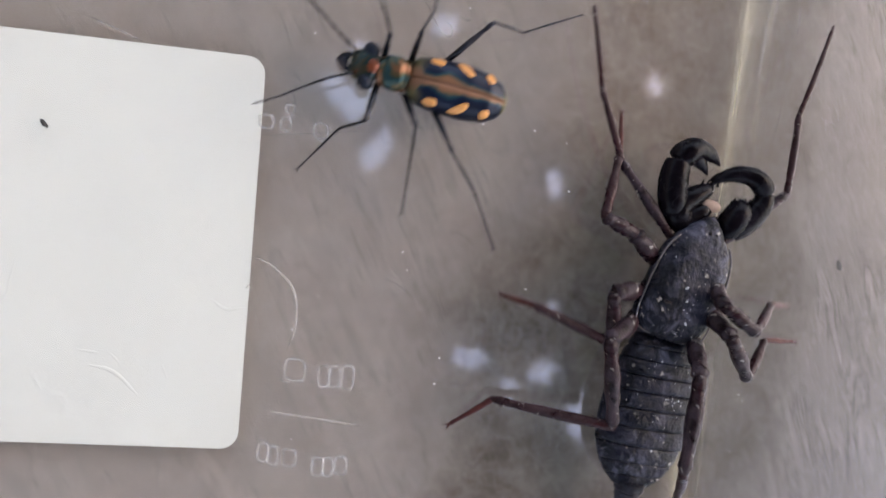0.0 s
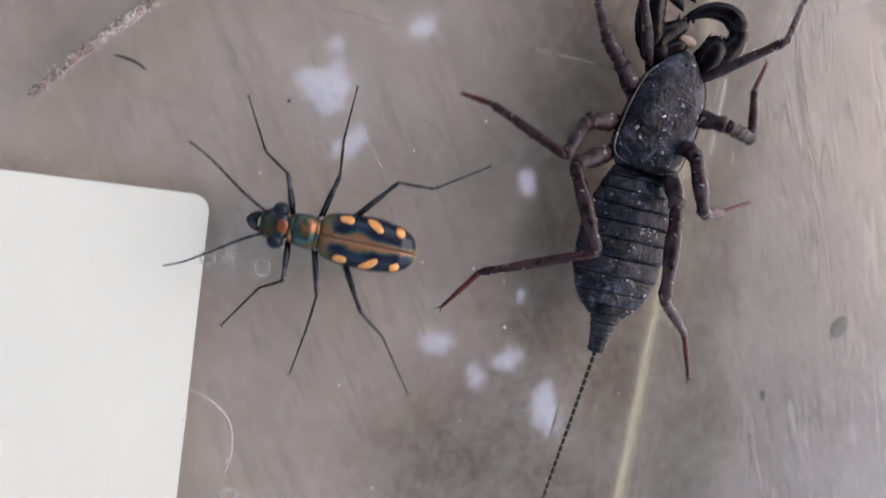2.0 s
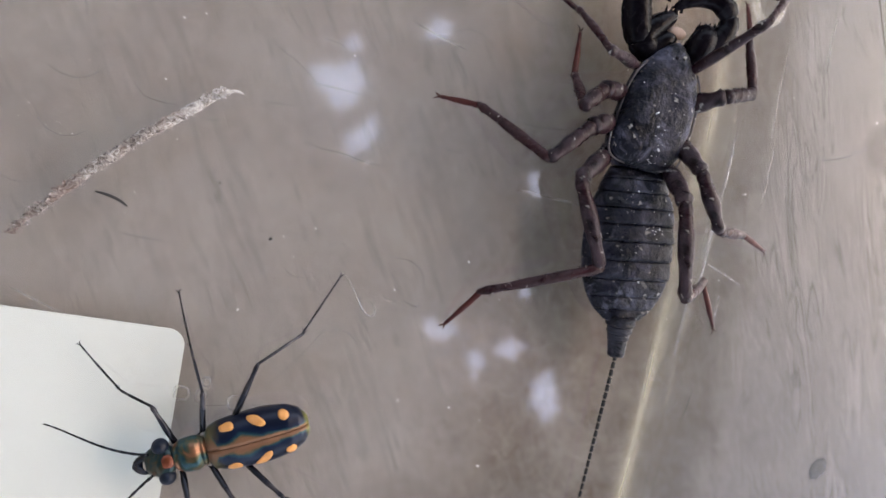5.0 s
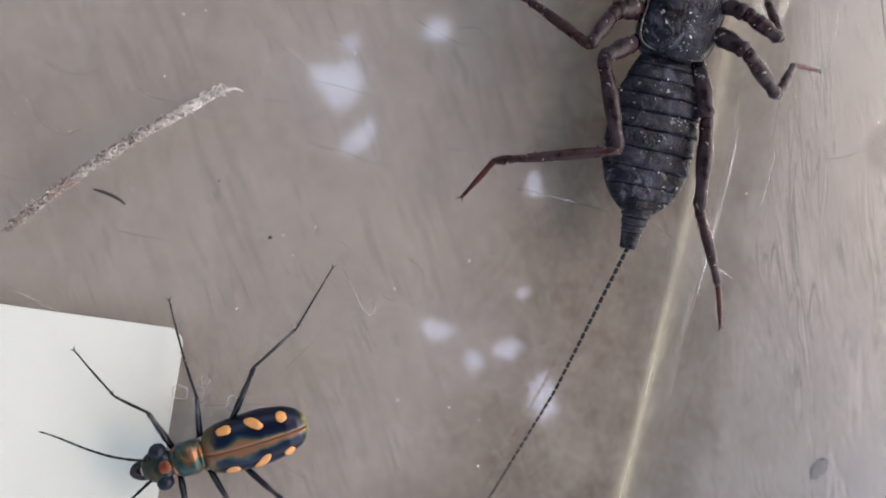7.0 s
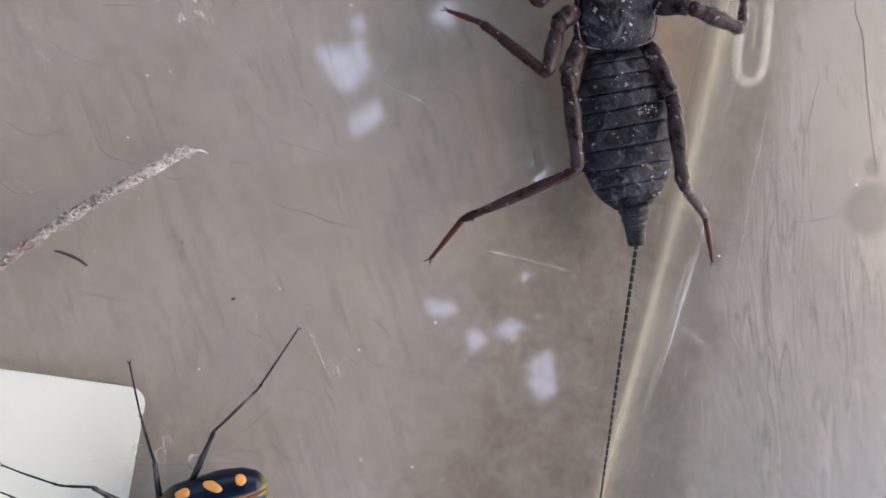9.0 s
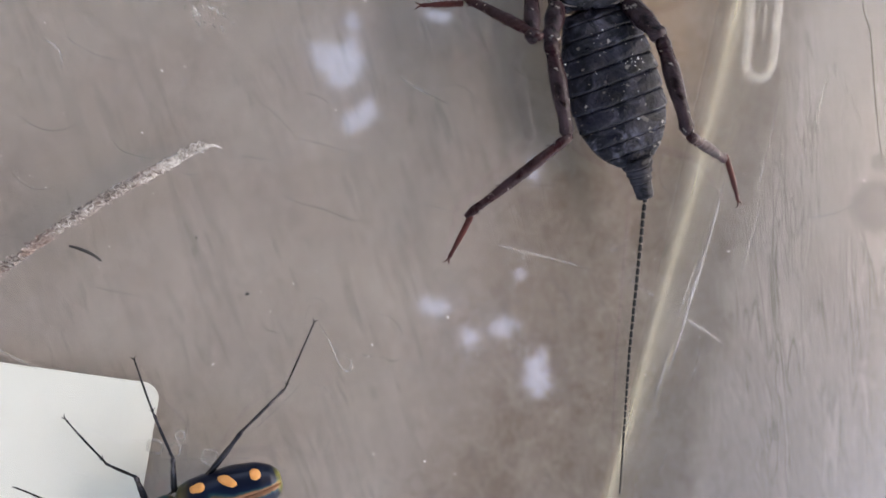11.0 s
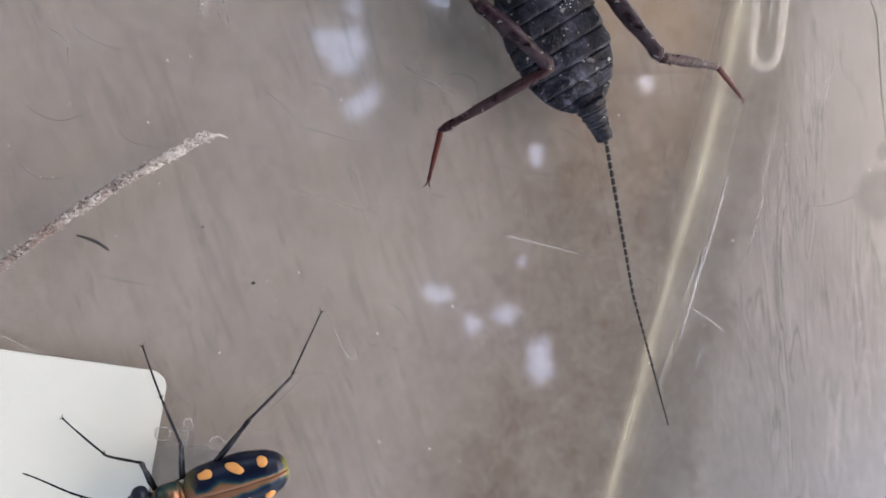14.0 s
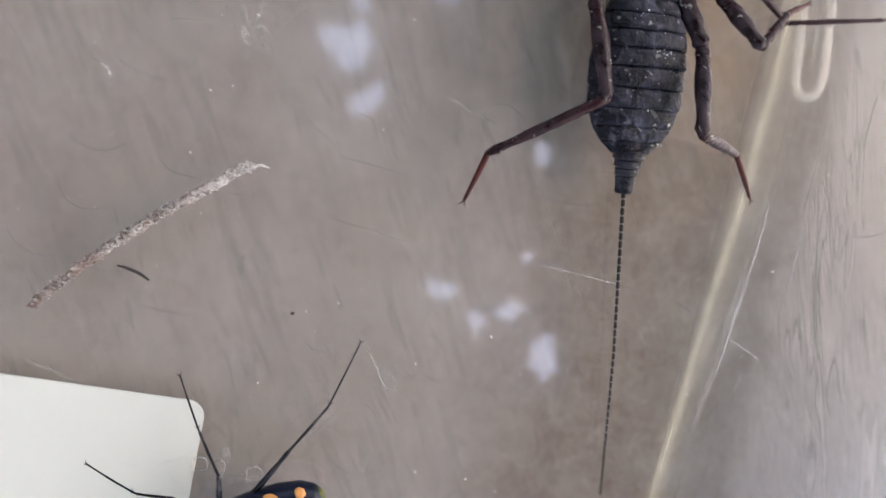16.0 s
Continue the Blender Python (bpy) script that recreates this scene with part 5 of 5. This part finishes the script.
def motions():
    walk(scorpion, [
        (0, pose(0.03597, -0.03471, 0, 0, 0, 77.6)),
        (0.5, pose(0.03575, -0.02741, 0, 0, 0, 77.7)),
        (1, pose(0.03711, -0.01766, 0, 0, 0, 80.5)),
        (1.5, pose(0.03795, -0.00922, 0, 0, 0, 82.3)),
        (2, pose(0.037, -0.0019, 0, 0, 0, 79.9)),
        (2.5, pose(0.03643, 0.00602, 0, 0, 0, 81.9)),
        (3, pose(0.03554, 0.01294, 0, 0, 0, 84.6)),
        (3.5, pose(0.0359, 0.01322, 0, 0, 0, 85.3)),
        (6, pose(0.03532, 0.01534, 0, 0, 0, 88)),
        (6.5, pose(0.03589, 0.02232, 0, 0, 0, 87.8)),
        (7, pose(0.03647, 0.02517, 0, 0, 0, 87.1)),
        (7.5, pose(0.037, 0.02846, 0, 0, 0, 91.6)),
        (8, pose(0.03544, 0.03028, 0, 0, 0, 93.3)),
        (8.5, pose(0.03404, 0.02999, 0, 0, 0, 98)),
        (9, pose(0.03208, 0.03161, 0, 0, 0, 107.6)),
        (9.5, pose(0.03186, 0.03175, 0, 0, 0, 106.5)),
        (10, pose(0.03072, 0.03227, 0, 0, 0, 106.9)),
        (12.5, pose(0.0226, 0.03637, 0, 0, 0, 111.9)),
        (13, pose(0.02082, 0.03604, 0, 0, 0, 114.2)),
        (13.5, pose(0.01902, 0.03555, 0, 0, 0, 117)),
        (14, pose(0.01875, 0.03595, 0, 0, 0, 114.5)),
        (14.5, pose(0.01855, 0.03583, 0, 0, 0, 112.3)),
        (15, pose(0.02242, 0.035, 0, 0, 0, 106.8)),
        (15.5, pose(0.02482, 0.03702, 0, 0, 0, 101.2)),
        (16, pose(0.02705, 0.03808, 0, 0, 0, 93.3)),
    ])
    walk(abdomen, [(t, pose(0, 0, 0, 0, 0, a)) for t, a in [
        (0, 5.7), (0.5, 7.2), (1, 8), (1.5, -1.5), (2, 4.6), (2.5, 6.9), (3, 9.4), (3.5, 8.2), (6, 8.6), (6.5, 5), (7, 2.8), (7.5, -2.3), (8, 3), (8.5, 4.7), (9, 3.6), (9.5, 5.6), (10, 8.1), (12.5, 17.6), (13, 17.4), (13.5, 17.3), (14, 17.2), (14.5, 19.1), (15, 12.6), (15.5, 4.4), (16, 5)]])
    bends = [
        (0, 5.7, 28.2), (0.5, 7.2, 28.2), (1, 8, -3.2), (1.5, -1.5, -15.4), (2, 4.6, -1.7), (2.5, 6.9, 12.4), (3, 9.4, 6.8), (3.5, 8.2, 4.2), (6, 8.6, -13.7), (6.5, 5, -25.4), (7, 2.8, -13.6), (7.5, -2.3, 4.7), (8, 3, -2.4), (8.5, 4.7, -14.4), (9, 3.6, -12), (9.5, 5.6, -10.1), (10, 8.1, -12.2), (12.5, 17.6, -6.2), (13, 17.4, -6.2), (13.5, 17.3, -0.2), (14, 17.2, 0.4), (14.5, 19.1, 5.1), (15, 12.6, 0.6), (15.5, 4.4, -8.3), (16, 5, 8.1)]
    walk(whip, [(t, pose(-0.0198 * math.cos(radians(a)), -0.0198 * math.sin(radians(a)), 0.0021, 0, 0, w)) for t, a, w in bends])
    walk(whip_end, [(t, pose(-0.017, 0, -0.0005, 0, 0, w)) for t, w in [(0, 0), (2, 1), (3.5, 2), (6.5, -2), (7, -5), (10, 2), (12.5, 2), (13, 2), (13.5, 5), (14.5, 5), (15, 1), (15.5, -4), (16, -2)]])
    walk_limb(scorpion_limbs["L4"], LEG_CM["L4"], LEG_HIP["L4"], [
        [(0, 125, 42), (0.5, 136, 27), (1, 126, 27), (1.5, 126, 22), (2, 125, 26), (2.5, 130, 37), (3, 141, 28), (3.5, 135, 34), (6, 138, 31), (6.5, 133, 21), (7, 129, 26), (7.5, 130, 22), (8, 138, 30), (8.5, 133, 39), (9, 135, 42), (9.5, 136, 39), (10, 142, 39), (12.5, 151, 36), (13, 153, 29), (13.5, 145, 37), (14, 155, 32), (14.5, 149, 31), (15, 138, 30), (15.5, 143, 29), (16, 142, 38)],
        [(0, -157, -8), (0.5, -160, 4), (1, -159, 1), (1.5, -162, 7), (2, -149, 5), (2.5, -144, -6), (3, -150, 3), (3.5, -150, -1), (6, -154, 1), (6.5, -151, 7), (7, -157, 4), (7.5, -170, 7), (8, -171, 2), (8.5, -170, -3), (9, -176, -5), (9.5, -173, -3), (10, -174, -3), (12.5, -171, -1), (13, -153, 1), (13.5, -145, -2), (14, -142, 3), (14.5, -139, 2), (15, -148, -2), (15.5, -159, -1), (16, -160, -4)],
        [(0, 96, -17), (0.5, 122, -18), (1, 79, -8), (1.5, 111, -13), (2, 119, -24), (2.5, 90, -7), (3, 111, -11), (3.5, 113, -13), (6, 116, -16), (6.5, 95, -9), (7, 108, -12), (7.5, 113, -16), (8, 118, -16), (8.5, 115, -15), (9, 109, -18), (9.5, 110, -18), (10, 112, -15), (12.5, 136, -17), (13, 98, -11), (13.5, 100, -24), (14, 108, -25), (14.5, 110, -24), (15, 107, -6), (15.5, 113, -8), (16, 125, -19)],
        [(0, 142, -18), (0.5, 151, -21), (1, 148, -44), (1.5, 152, -35), (2, 151, -10), (2.5, 147, -44), (3, 154, -40), (3.5, 150, -34), (6, 152, -25), (6.5, 157, -42), (7, 158, -37), (7.5, 154, -28), (8, 150, -28), (8.5, 146, -29), (9, 139, -22), (9.5, 140, -21), (10, 145, -31), (12.5, 160, -24), (13, 163, -38), (13.5, 158, -12), (14, 155, -12), (14.5, 163, -12), (15, 177, -46), (15.5, 175, -40), (16, 166, -19)],
    ])
    walk_limb(scorpion_limbs["L3"], LEG_CM["L3"], LEG_HIP["L3"], [
        [(0, 108, 34), (0.5, 97, 48), (1, 118, 15), (1.5, 96, 36), (2, 110, 25), (2.5, 118, 31), (3, 112, 42), (3.5, 114, 42), (6, 119, 38), (6.5, 125, 23), (7, 114, 31), (7.5, 113, 34), (8, 124, 47), (8.5, 124, 44), (9, 117, 44), (9.5, 118, 40), (10, 115, 39), (12.5, 152, 20), (13.5, 86, 25), (14.5, 169, 8), (15, 92, 25), (16, 92, 25)],
        [(0, -157, -20), (0.5, -239, 7), (1, -196, 35), (1.5, -254, 3), (2, -205, 29), (2.5, -181, 10), (3, -221, 4), (3.5, -224, 2), (6, -220, 11), (6.5, -193, -14), (7, -209, 22), (7.5, -226, 14), (8, -223, 8), (8.5, -220, 14), (9, -207, 22), (9.5, -206, 22), (10, -195, 24), (12.5, -217, 39), (13.5, -310, 5), (14.5, -270, -20), (15, -305, 5), (16, -305, 5)],
        [(0, 81, 1), (0.5, 46, -35), (1, 86, -23), (1.5, 36, -29), (2, 67, -27), (2.5, 95, -17), (3, 62, -20), (3.5, 63, -19), (6, 58, -37), (6.5, 96, -2), (7, 50, -42), (7.5, 59, -22), (8, 61, -26), (8.5, 43, -33), (9, 35, -39), (9.5, 31, -43), (10, 42, -39), (12.5, 48, -47), (13.5, 28, -30), (14.5, 77, 9), (15, 30, -30), (16, 30, -30)],
        [(0, 93, -53), (0.5, 81, -21), (1, 90, -52), (1.5, 69, -18), (2, 75, -52), (2.5, 117, -54), (3, 84, -48), (3.5, 85, -48), (6, 91, -15), (6.5, 101, -42), (7, 83, -15), (7.5, 62, -51), (8, 72, -47), (8.5, 70, -34), (9, 56, -35), (9.5, 62, -22), (10, 79, -27), (12.5, 92, -13), (13.5, 24, -20), (14.5, 87, -38), (15, 24, -20), (16, 24, -20)],
    ])
    walk_limb(scorpion_limbs["L2"], LEG_CM["L2"], LEG_HIP["L2"], [
        [(0, 63, 21), (0.5, 129, 34), (1, 62, 22), (1.5, 87, 27), (2, 59, 33), (2.5, 75, 40), (3, 108, 49), (3.5, 107, 49), (6, 103, 37), (6.6, 103, 37), (16, 103, 37)],
        [(0, 81, 10), (0.5, 83, 38), (1, 69, 1), (1.5, 140, 32), (2, 67, 29), (2.5, 95, 29), (3, 146, 32), (3.5, 151, 16), (6, 130, 32), (6.6, 130, 32), (16, 130, 32)],
        [(0, -3, -19), (0.5, -9, -38), (1, 7, -19), (1.5, 14, -26), (2, 0, -48), (2.5, 10, -50), (3, 1, -59), (3.5, -6, -56), (6, 0, -54), (6.6, 0, -54), (16, 0, -54)],
        [(0, 4, -25), (0.5, 8, -37), (1, 5, -21), (1.5, 16, -36), (2, 4, -19), (2.5, -20, -23), (3, -11, -22), (3.5, 2, -9), (6, -1, -19), (6.6, -1, -19), (16, -1, -19)],
    ])
    walk_limb(scorpion_limbs["R4"], LEG_CM["R4"], LEG_HIP["R4"], [
        [(0, -193, 56), (0.5, -186, 57), (1, -173, 31), (1.5, -191, 41), (2, -184, 49), (2.5, -158, 5), (3, -171, 56), (3.5, -175, 55), (6, -172, 52), (6.5, -164, 20), (7, -163, 15), (7.5, -168, 6), (8, -169, 39), (8.5, -166, 43), (9, -163, 14), (9.5, -161, 18), (10, -159, 24), (12.5, -151, 43), (13, -141, 6), (13.5, -141, 12), (14, -141, 12), (14.5, -136, 7), (15, -155, 45), (15.5, -145, 11), (16, -149, 7)],
        [(0, -173, 2), (0.5, -175, 2), (1, -171, 1), (1.5, -177, 7), (2, -169, -2), (2.5, -164, 2), (3, -165, -2), (3.5, -167, 1), (6, -168, 2), (6.5, -174, 6), (7, -172, 3), (7.5, -173, 1), (8, -183, 18), (8.5, -181, 15), (9, -189, 23), (9.5, -189, 22), (10, -180, 11), (12.5, -165, 12), (13, -171, 34), (13.5, -161, 23), (14, -156, 15), (14.5, -160, 24), (15, -157, 3), (15.5, -177, 20), (16, -182, 23)],
        [(0, -134, -49), (0.5, -101, -40), (1, -144, -20), (1.5, -98, -45), (2, -112, -39), (2.5, -156, -1), (3, -64, -43), (3.5, -65, -47), (6, -84, -46), (6.5, -126, -29), (7, -141, -16), (7.5, -158, -2), (8, -97, -47), (8.5, -105, -48), (9, -126, -42), (9.5, -126, -39), (10, -126, -37), (12.5, -91, -41), (13, -102, -35), (13.5, -103, -33), (14, -104, -27), (14.5, -100, -30), (15, -77, -32), (15.5, -77, -30), (16, -96, -38)],
        [(0, -151, -12), (0.5, -148, -24), (1, -154, -29), (1.5, -158, -10), (2, -149, -11), (2.5, -154, -24), (3, -147, -12), (3.5, -145, -11), (6, -152, -10), (6.5, -153, -12), (7, -148, -21), (7.5, -160, -28), (8, -147, -26), (8.5, -152, -25), (9, -165, -15), (9.5, -164, -21), (10, -173, -11), (12.5, -135, -27), (13, -133, -29), (13.5, -139, -23), (14, -139, -19), (14.5, -133, -23), (15, -118, -28), (15.5, -133, -23), (16, -143, -10)],
    ])
    walk_limb(scorpion_limbs["R3"], LEG_CM["R3"], LEG_HIP["R3"], [
        [(0, -150, 64), (0.5, -160, 47), (1, -141, 62), (1.5, -185, 51), (2, -184, 68), (2.5, -132, 60), (3, -143, 40), (3.5, -151, 46), (6, -147, 40), (6.5, -113, 34), (7, -129, 46), (7.5, -152, 45), (8, -138, 34), (8.5, -132, 29), (9, -118, 59), (9.5, -125, 62), (10, -133, 63), (15, -105, 30), (15.5, -133, 12), (16, -133, 11)],
        [(0, -128, -23), (0.5, -144, -9), (1, -115, -23), (1.5, -139, -10), (2, -143, -17), (2.5, -121, -20), (3, -139, -8), (3.5, -140, -6), (6, -146, -5), (6.5, -105, -19), (7, -117, -16), (7.5, -136, -12), (8, -145, 0), (8.5, -142, 0), (9, -111, -11), (9.5, -111, -13), (10, -114, -7), (15, -95, 0), (15.5, -130, 9), (16, -132, 11)],
        [(0, -30, -30), (0.5, -67, -36), (1, -21, -26), (1.5, -53, -35), (2, -69, -39), (2.5, -24, -28), (3, -66, -32), (3.5, -72, -32), (6, -87, -35), (6.5, -32, -15), (7, -32, -26), (7.5, -50, -30), (8, -69, -33), (8.5, -82, -30), (9, -40, -40), (9.5, -35, -34), (10, -63, -43), (15, -40, -25), (15.5, -62, -18), (16, -39, -22)],
        [(0, -80, -18), (0.5, -103, -22), (1, -76, -20), (1.5, -90, -26), (2, -60, -23), (2.5, -71, -24), (3, -95, -24), (3.5, -94, -29), (6, -110, -23), (6.5, -78, -19), (7, -79, -23), (7.5, -90, -24), (8, -93, -26), (8.5, -104, -24), (9, -62, -26), (9.5, -59, -31), (10, -48, -32), (15, -45, -27), (15.5, -66, -27), (16, -60, -28)],
    ])
    walk_limb(scorpion_limbs["R2"], LEG_CM["R2"], LEG_HIP["R2"], [
        [(0, -173, 62), (0.5, -67, 6), (1, -168, 61), (1.5, -43, 55), (2, -99, 48), (2.5, -149, 62), (3, -54, 60), (3.5, -57, 44), (6, -73, 48), (6.5, -118, 47), (7, -127, 53), (7.5, -62, 40), (16, -62, 40)],
        [(0, -112, 1), (0.5, -77, -4), (1, -110, -3), (1.5, -55, -28), (2, -91, -20), (2.5, -108, 6), (3, -64, -11), (3.5, -64, -21), (6, -77, -17), (6.5, -104, -2), (7, -111, 4), (7.5, -52, 4), (16, -52, 4)],
        [(0, -46, -41), (0.5, 19, -13), (1, -13, -39), (1.5, -12, -23), (2, -1, -23), (2.5, -36, -49), (3, -7, -36), (3.5, 11, -15), (6, 4, -20), (6.5, -11, -35), (7, -4, -41), (7.5, 8, -30), (16, 8, -30)],
        [(0, -82, -34), (0.5, -4, -11), (1, -48, -31), (1.5, -2, -20), (2, -22, -24), (2.5, -67, -29), (3, -9, -26), (3.5, -3, -32), (6, -5, -32), (6.5, -12, -25), (7, -11, -31), (7.5, 2, -25), (16, 2, -25)],
    ])
    walk_limb(scorpion_limbs["L1"], LEG_CM["L1"], LEG_HIP["L1"], [
        [(0, 53, 0), (0.5, 47, 22), (1, 45, 5), (1.5, 80, 47), (2, 48, 39), (2.5, 76, 30), (3, 110, 51), (3.5, 98, 47), (6, 100, 50), (6.6, 100, 50), (16, 100, 50)],
        [(0, 36, 4), (0.5, 4, -8), (1, 25, 11), (1.5, 17, -35), (2, 10, -24), (2.5, 18, -47), (3, 37, -52), (3.5, 37, -43), (6, 19, -51), (6.6, 19, -51), (16, 19, -51)],
        [(0, 27, 7), (0.5, 13, -8), (1, 20, -6), (1.5, 33, -11), (2, 26, -10), (2.5, 59, 16), (3, 76, -2), (3.5, 71, -4), (6, 68, -1), (6.6, 68, -1), (16, 68, -1)],
    ])
    walk_limb(scorpion_limbs["R1"], LEG_CM["R1"], LEG_HIP["R1"], [
        [(0, -38, 0), (0.5, -45, 5), (1, -20, 59), (1.5, -42, 79), (2, -45, 39), (2.5, -46, -4), (3, -73, 72), (3.5, -63, 18), (6, -7, 72), (16, -141, 15)],
        [(0, 20, 15), (0.5, 9, 16), (1, -26, -37), (1.5, -46, -40), (2, -28, -33), (2.5, 41, 42), (3, -42, -36), (3.5, -33, -3), (6, -41, -40), (16, -109, -22)],
        [(0, -7, -5), (0.5, -22, -10), (1, -13, -14), (1.5, -26, -15), (2, -18, -5), (2.5, -3, -18), (3, -40, -16), (3.5, -38, -9), (6, -30, -17), (16, -79, 9)],
    ])
    walk(beetle, [
        (0, pose(0.00868, -0.01136, 0, 0, 0, 171.6)),
        (0.15, pose(0.0064, -0.0129, 0, 0, 0, 173.6)),
        (0.5, pose(0.00606, -0.01315, 0, 0, 0, 174)),
        (1.5, pose(0.00595, -0.01282, 0, 0, 0, 174.5)),
        (2, pose(0.00582, -0.01283, 0, 0, 0, 174.9)),
        (2.5, pose(0.00148, -0.01544, 0, 0, 0, 187.3)),
        (3, pose(-0.0012, -0.01921, 0, 0, 0, 198)),
        (3.5, pose(-0.00115, -0.01914, 0, 0, 0, 199.1)),
        (6, pose(-0.0012, -0.02102, 0, 0, 0, 203.5)),
        (7, pose(-0.00121, -0.02074, 0, 0, 0, 203.3)),
        (16, pose(-0.00121, -0.02074, 0, 0, 0, 203.3)),
    ])
    walk_limb(beetle_limbs["R1"], BEETLE_CM["R1"], BEETLE_HIP["R1"], [
        [(0, -87, 72), (0.5, -71, 45), (1.5, -71, 29), (2, -71, 31), (2.5, -95, 0), (3, -72, 21), (3.5, -73, 22), (6, -79, 14), (7, -78, 19), (8, -76, 21), (8.5, -77, 20), (9, -57, 21), (9.5, -103, 37), (12.5, -91, 33), (14.5, -93, 33), (16, -80, 33)],
        [(0, -72, -47), (0.5, -30, -12), (1.5, -28, -39), (2, -34, -40), (2.5, -57, 65), (3, -26, -38), (3.5, -26, -37), (6, -33, -30), (7, -32, -29), (8, -27, -34), (8.5, -26, -34), (9, -4, -30), (9.5, -37, -34), (12.5, -14, -34), (14.5, -13, -29), (16, -8, -28)],
        [(0, -66, -33), (0.5, -69, -49), (1.5, -63, -16), (2, -61, -17), (2.5, -23, -71), (3, -55, -11), (3.5, -55, -12), (6, -63, -11), (7, -61, -15), (8, -60, -13), (8.5, -61, -13), (9, -29, -16), (9.5, -64, -25), (12.5, -47, -22), (14.5, -47, -25), (16, -35, -26)],
    ])
    walk_limb(beetle_limbs["R2"], BEETLE_CM["R2"], BEETLE_HIP["R2"], [
        [(0, -92, 63), (0.5, -99, 32), (1.5, -104, 23), (2, -101, 24), (2.5, -96, 33), (3, -105, 21), (3.5, -106, 21), (6, -105, 23), (7, -104, 25), (9, -103, 26), (9.5, -106, 29), (12.5, -107, 25), (14.5, -107, 26), (16, -105, 25)],
        [(0, -108, -47), (0.5, -88, -31), (1.5, -86, -37), (2, -87, -34), (2.5, -69, -48), (3, -90, -34), (3.5, -88, -35), (6, -80, -36), (7, -78, -39), (9, -74, -41), (9.5, -74, -34), (12.5, -74, -26), (14.5, -74, -29), (16, -74, -27)],
        [(0, -92, -31), (0.5, -84, -23), (1.5, -92, -11), (2, -93, -14), (2.5, -80, -13), (3, -90, -11), (3.5, -92, -11), (6, -88, -11), (7, -89, -11), (9, -90, -11), (9.5, -83, -18), (12.5, -80, -21), (14.5, -81, -19), (16, -81, -20)],
    ])
    walk_limb(beetle_limbs["R3"], BEETLE_CM["R3"], BEETLE_HIP["R3"], [
        [(0, -128, 30), (0.5, -127, 31), (1.5, -130, 34), (2, -127, 33), (2.5, -124, 29), (3, -124, 26), (3.5, -125, 26), (6, -126, 9), (7, -126, 15), (9, -126, 15), (9.5, -138, 16), (12.5, -138, 11), (14.5, -139, 13), (16, -139, 13)],
        [(0, -166, -45), (0.5, -170, -43), (1.5, -172, -43), (2, -175, -41), (2.5, -159, -37), (3, -171, -43), (3.5, -173, -43), (6, -156, -20), (7, -155, -27), (9, -154, -28), (9.5, -150, -26), (12.5, -155, -22), (14.5, -151, -25), (16, -150, -24)],
        [(0, -147, -10), (0.5, -146, -12), (1.5, -146, -15), (2, -147, -16), (2.5, -145, -15), (3, -147, -9), (3.5, -147, -9), (6, -133, -9), (7, -135, -9), (9, -137, -9), (9.5, -132, -10), (12.5, -126, -9), (14.5, -129, -9), (16, -130, -9)],
    ])
    walk_limb(beetle_limbs["L1"], BEETLE_CM["L1"], BEETLE_HIP["L1"], [
        [(0, 85, 26), (0.5, 93, 32), (1.5, 95, 28), (2, 94, 32), (2.5, 78, 8), (3, 102, 40), (3.5, 100, 39), (7, 95, 37), (7.6, 95, 37), (16, 95, 37)],
        [(0, 26, -39), (0.5, 31, -41), (1.5, 33, -41), (2, 33, -41), (2.5, 24, -20), (3, 9, -32), (3.5, 13, -34), (7, 12, -32), (7.6, 12, -32), (16, 12, -32)],
        [(0, 57, -18), (0.5, 57, -22), (1.5, 57, -20), (2, 58, -22), (2.5, 55, -14), (3, 47, -32), (3.5, 43, -31), (7, 39, -31), (7.6, 39, -31), (16, 39, -31)],
    ])
    walk_limb(beetle_limbs["L2"], BEETLE_CM["L2"], BEETLE_HIP["L2"], [
        [(0, 116, 42), (0.5, 104, 27), (1.5, 106, 22), (2, 104, 23), (2.5, 119, 37), (3, 123, 35), (3.5, 121, 32), (7, 116, 36), (7.6, 116, 36), (16, 116, 36)],
        [(0, 99, -38), (0.5, 86, -35), (1.5, 87, -32), (2, 87, -31), (2.5, 98, -26), (3, 104, -32), (3.5, 104, -26), (7, 97, -32), (7.6, 97, -32), (16, 97, -32)],
        [(0, 97, -28), (0.5, 84, -18), (1.5, 83, -16), (2, 83, -17), (2.5, 95, -34), (3, 95, -27), (3.5, 95, -29), (7, 91, -28), (7.6, 91, -28), (16, 91, -28)],
    ])
    walk_limb(beetle_limbs["L3"], BEETLE_CM["L3"], BEETLE_HIP["L3"], [
        [(0, 123, 26), (0.5, 120, 27), (1.5, 118, 21), (2, 119, 20), (2.5, 123, 14), (3, 132, 29), (3.5, 129, 25), (7, 129, 23), (7.6, 129, 23), (16, 129, 23)],
        [(0, 137, -18), (0.5, 143, -32), (1.5, 145, -28), (2, 142, -31), (2.5, 144, -29), (3, 147, -32), (3.5, 146, -29), (7, 141, -19), (7.6, 141, -19), (16, 141, -19)],
        [(0, 128, -25), (0.5, 129, -17), (1.5, 127, -15), (2, 126, -12), (2.5, 126, -8), (3, 126, -19), (3.5, 123, -18), (7, 115, -23), (7.6, 115, -23), (16, 115, -23)],
    ])


motions()
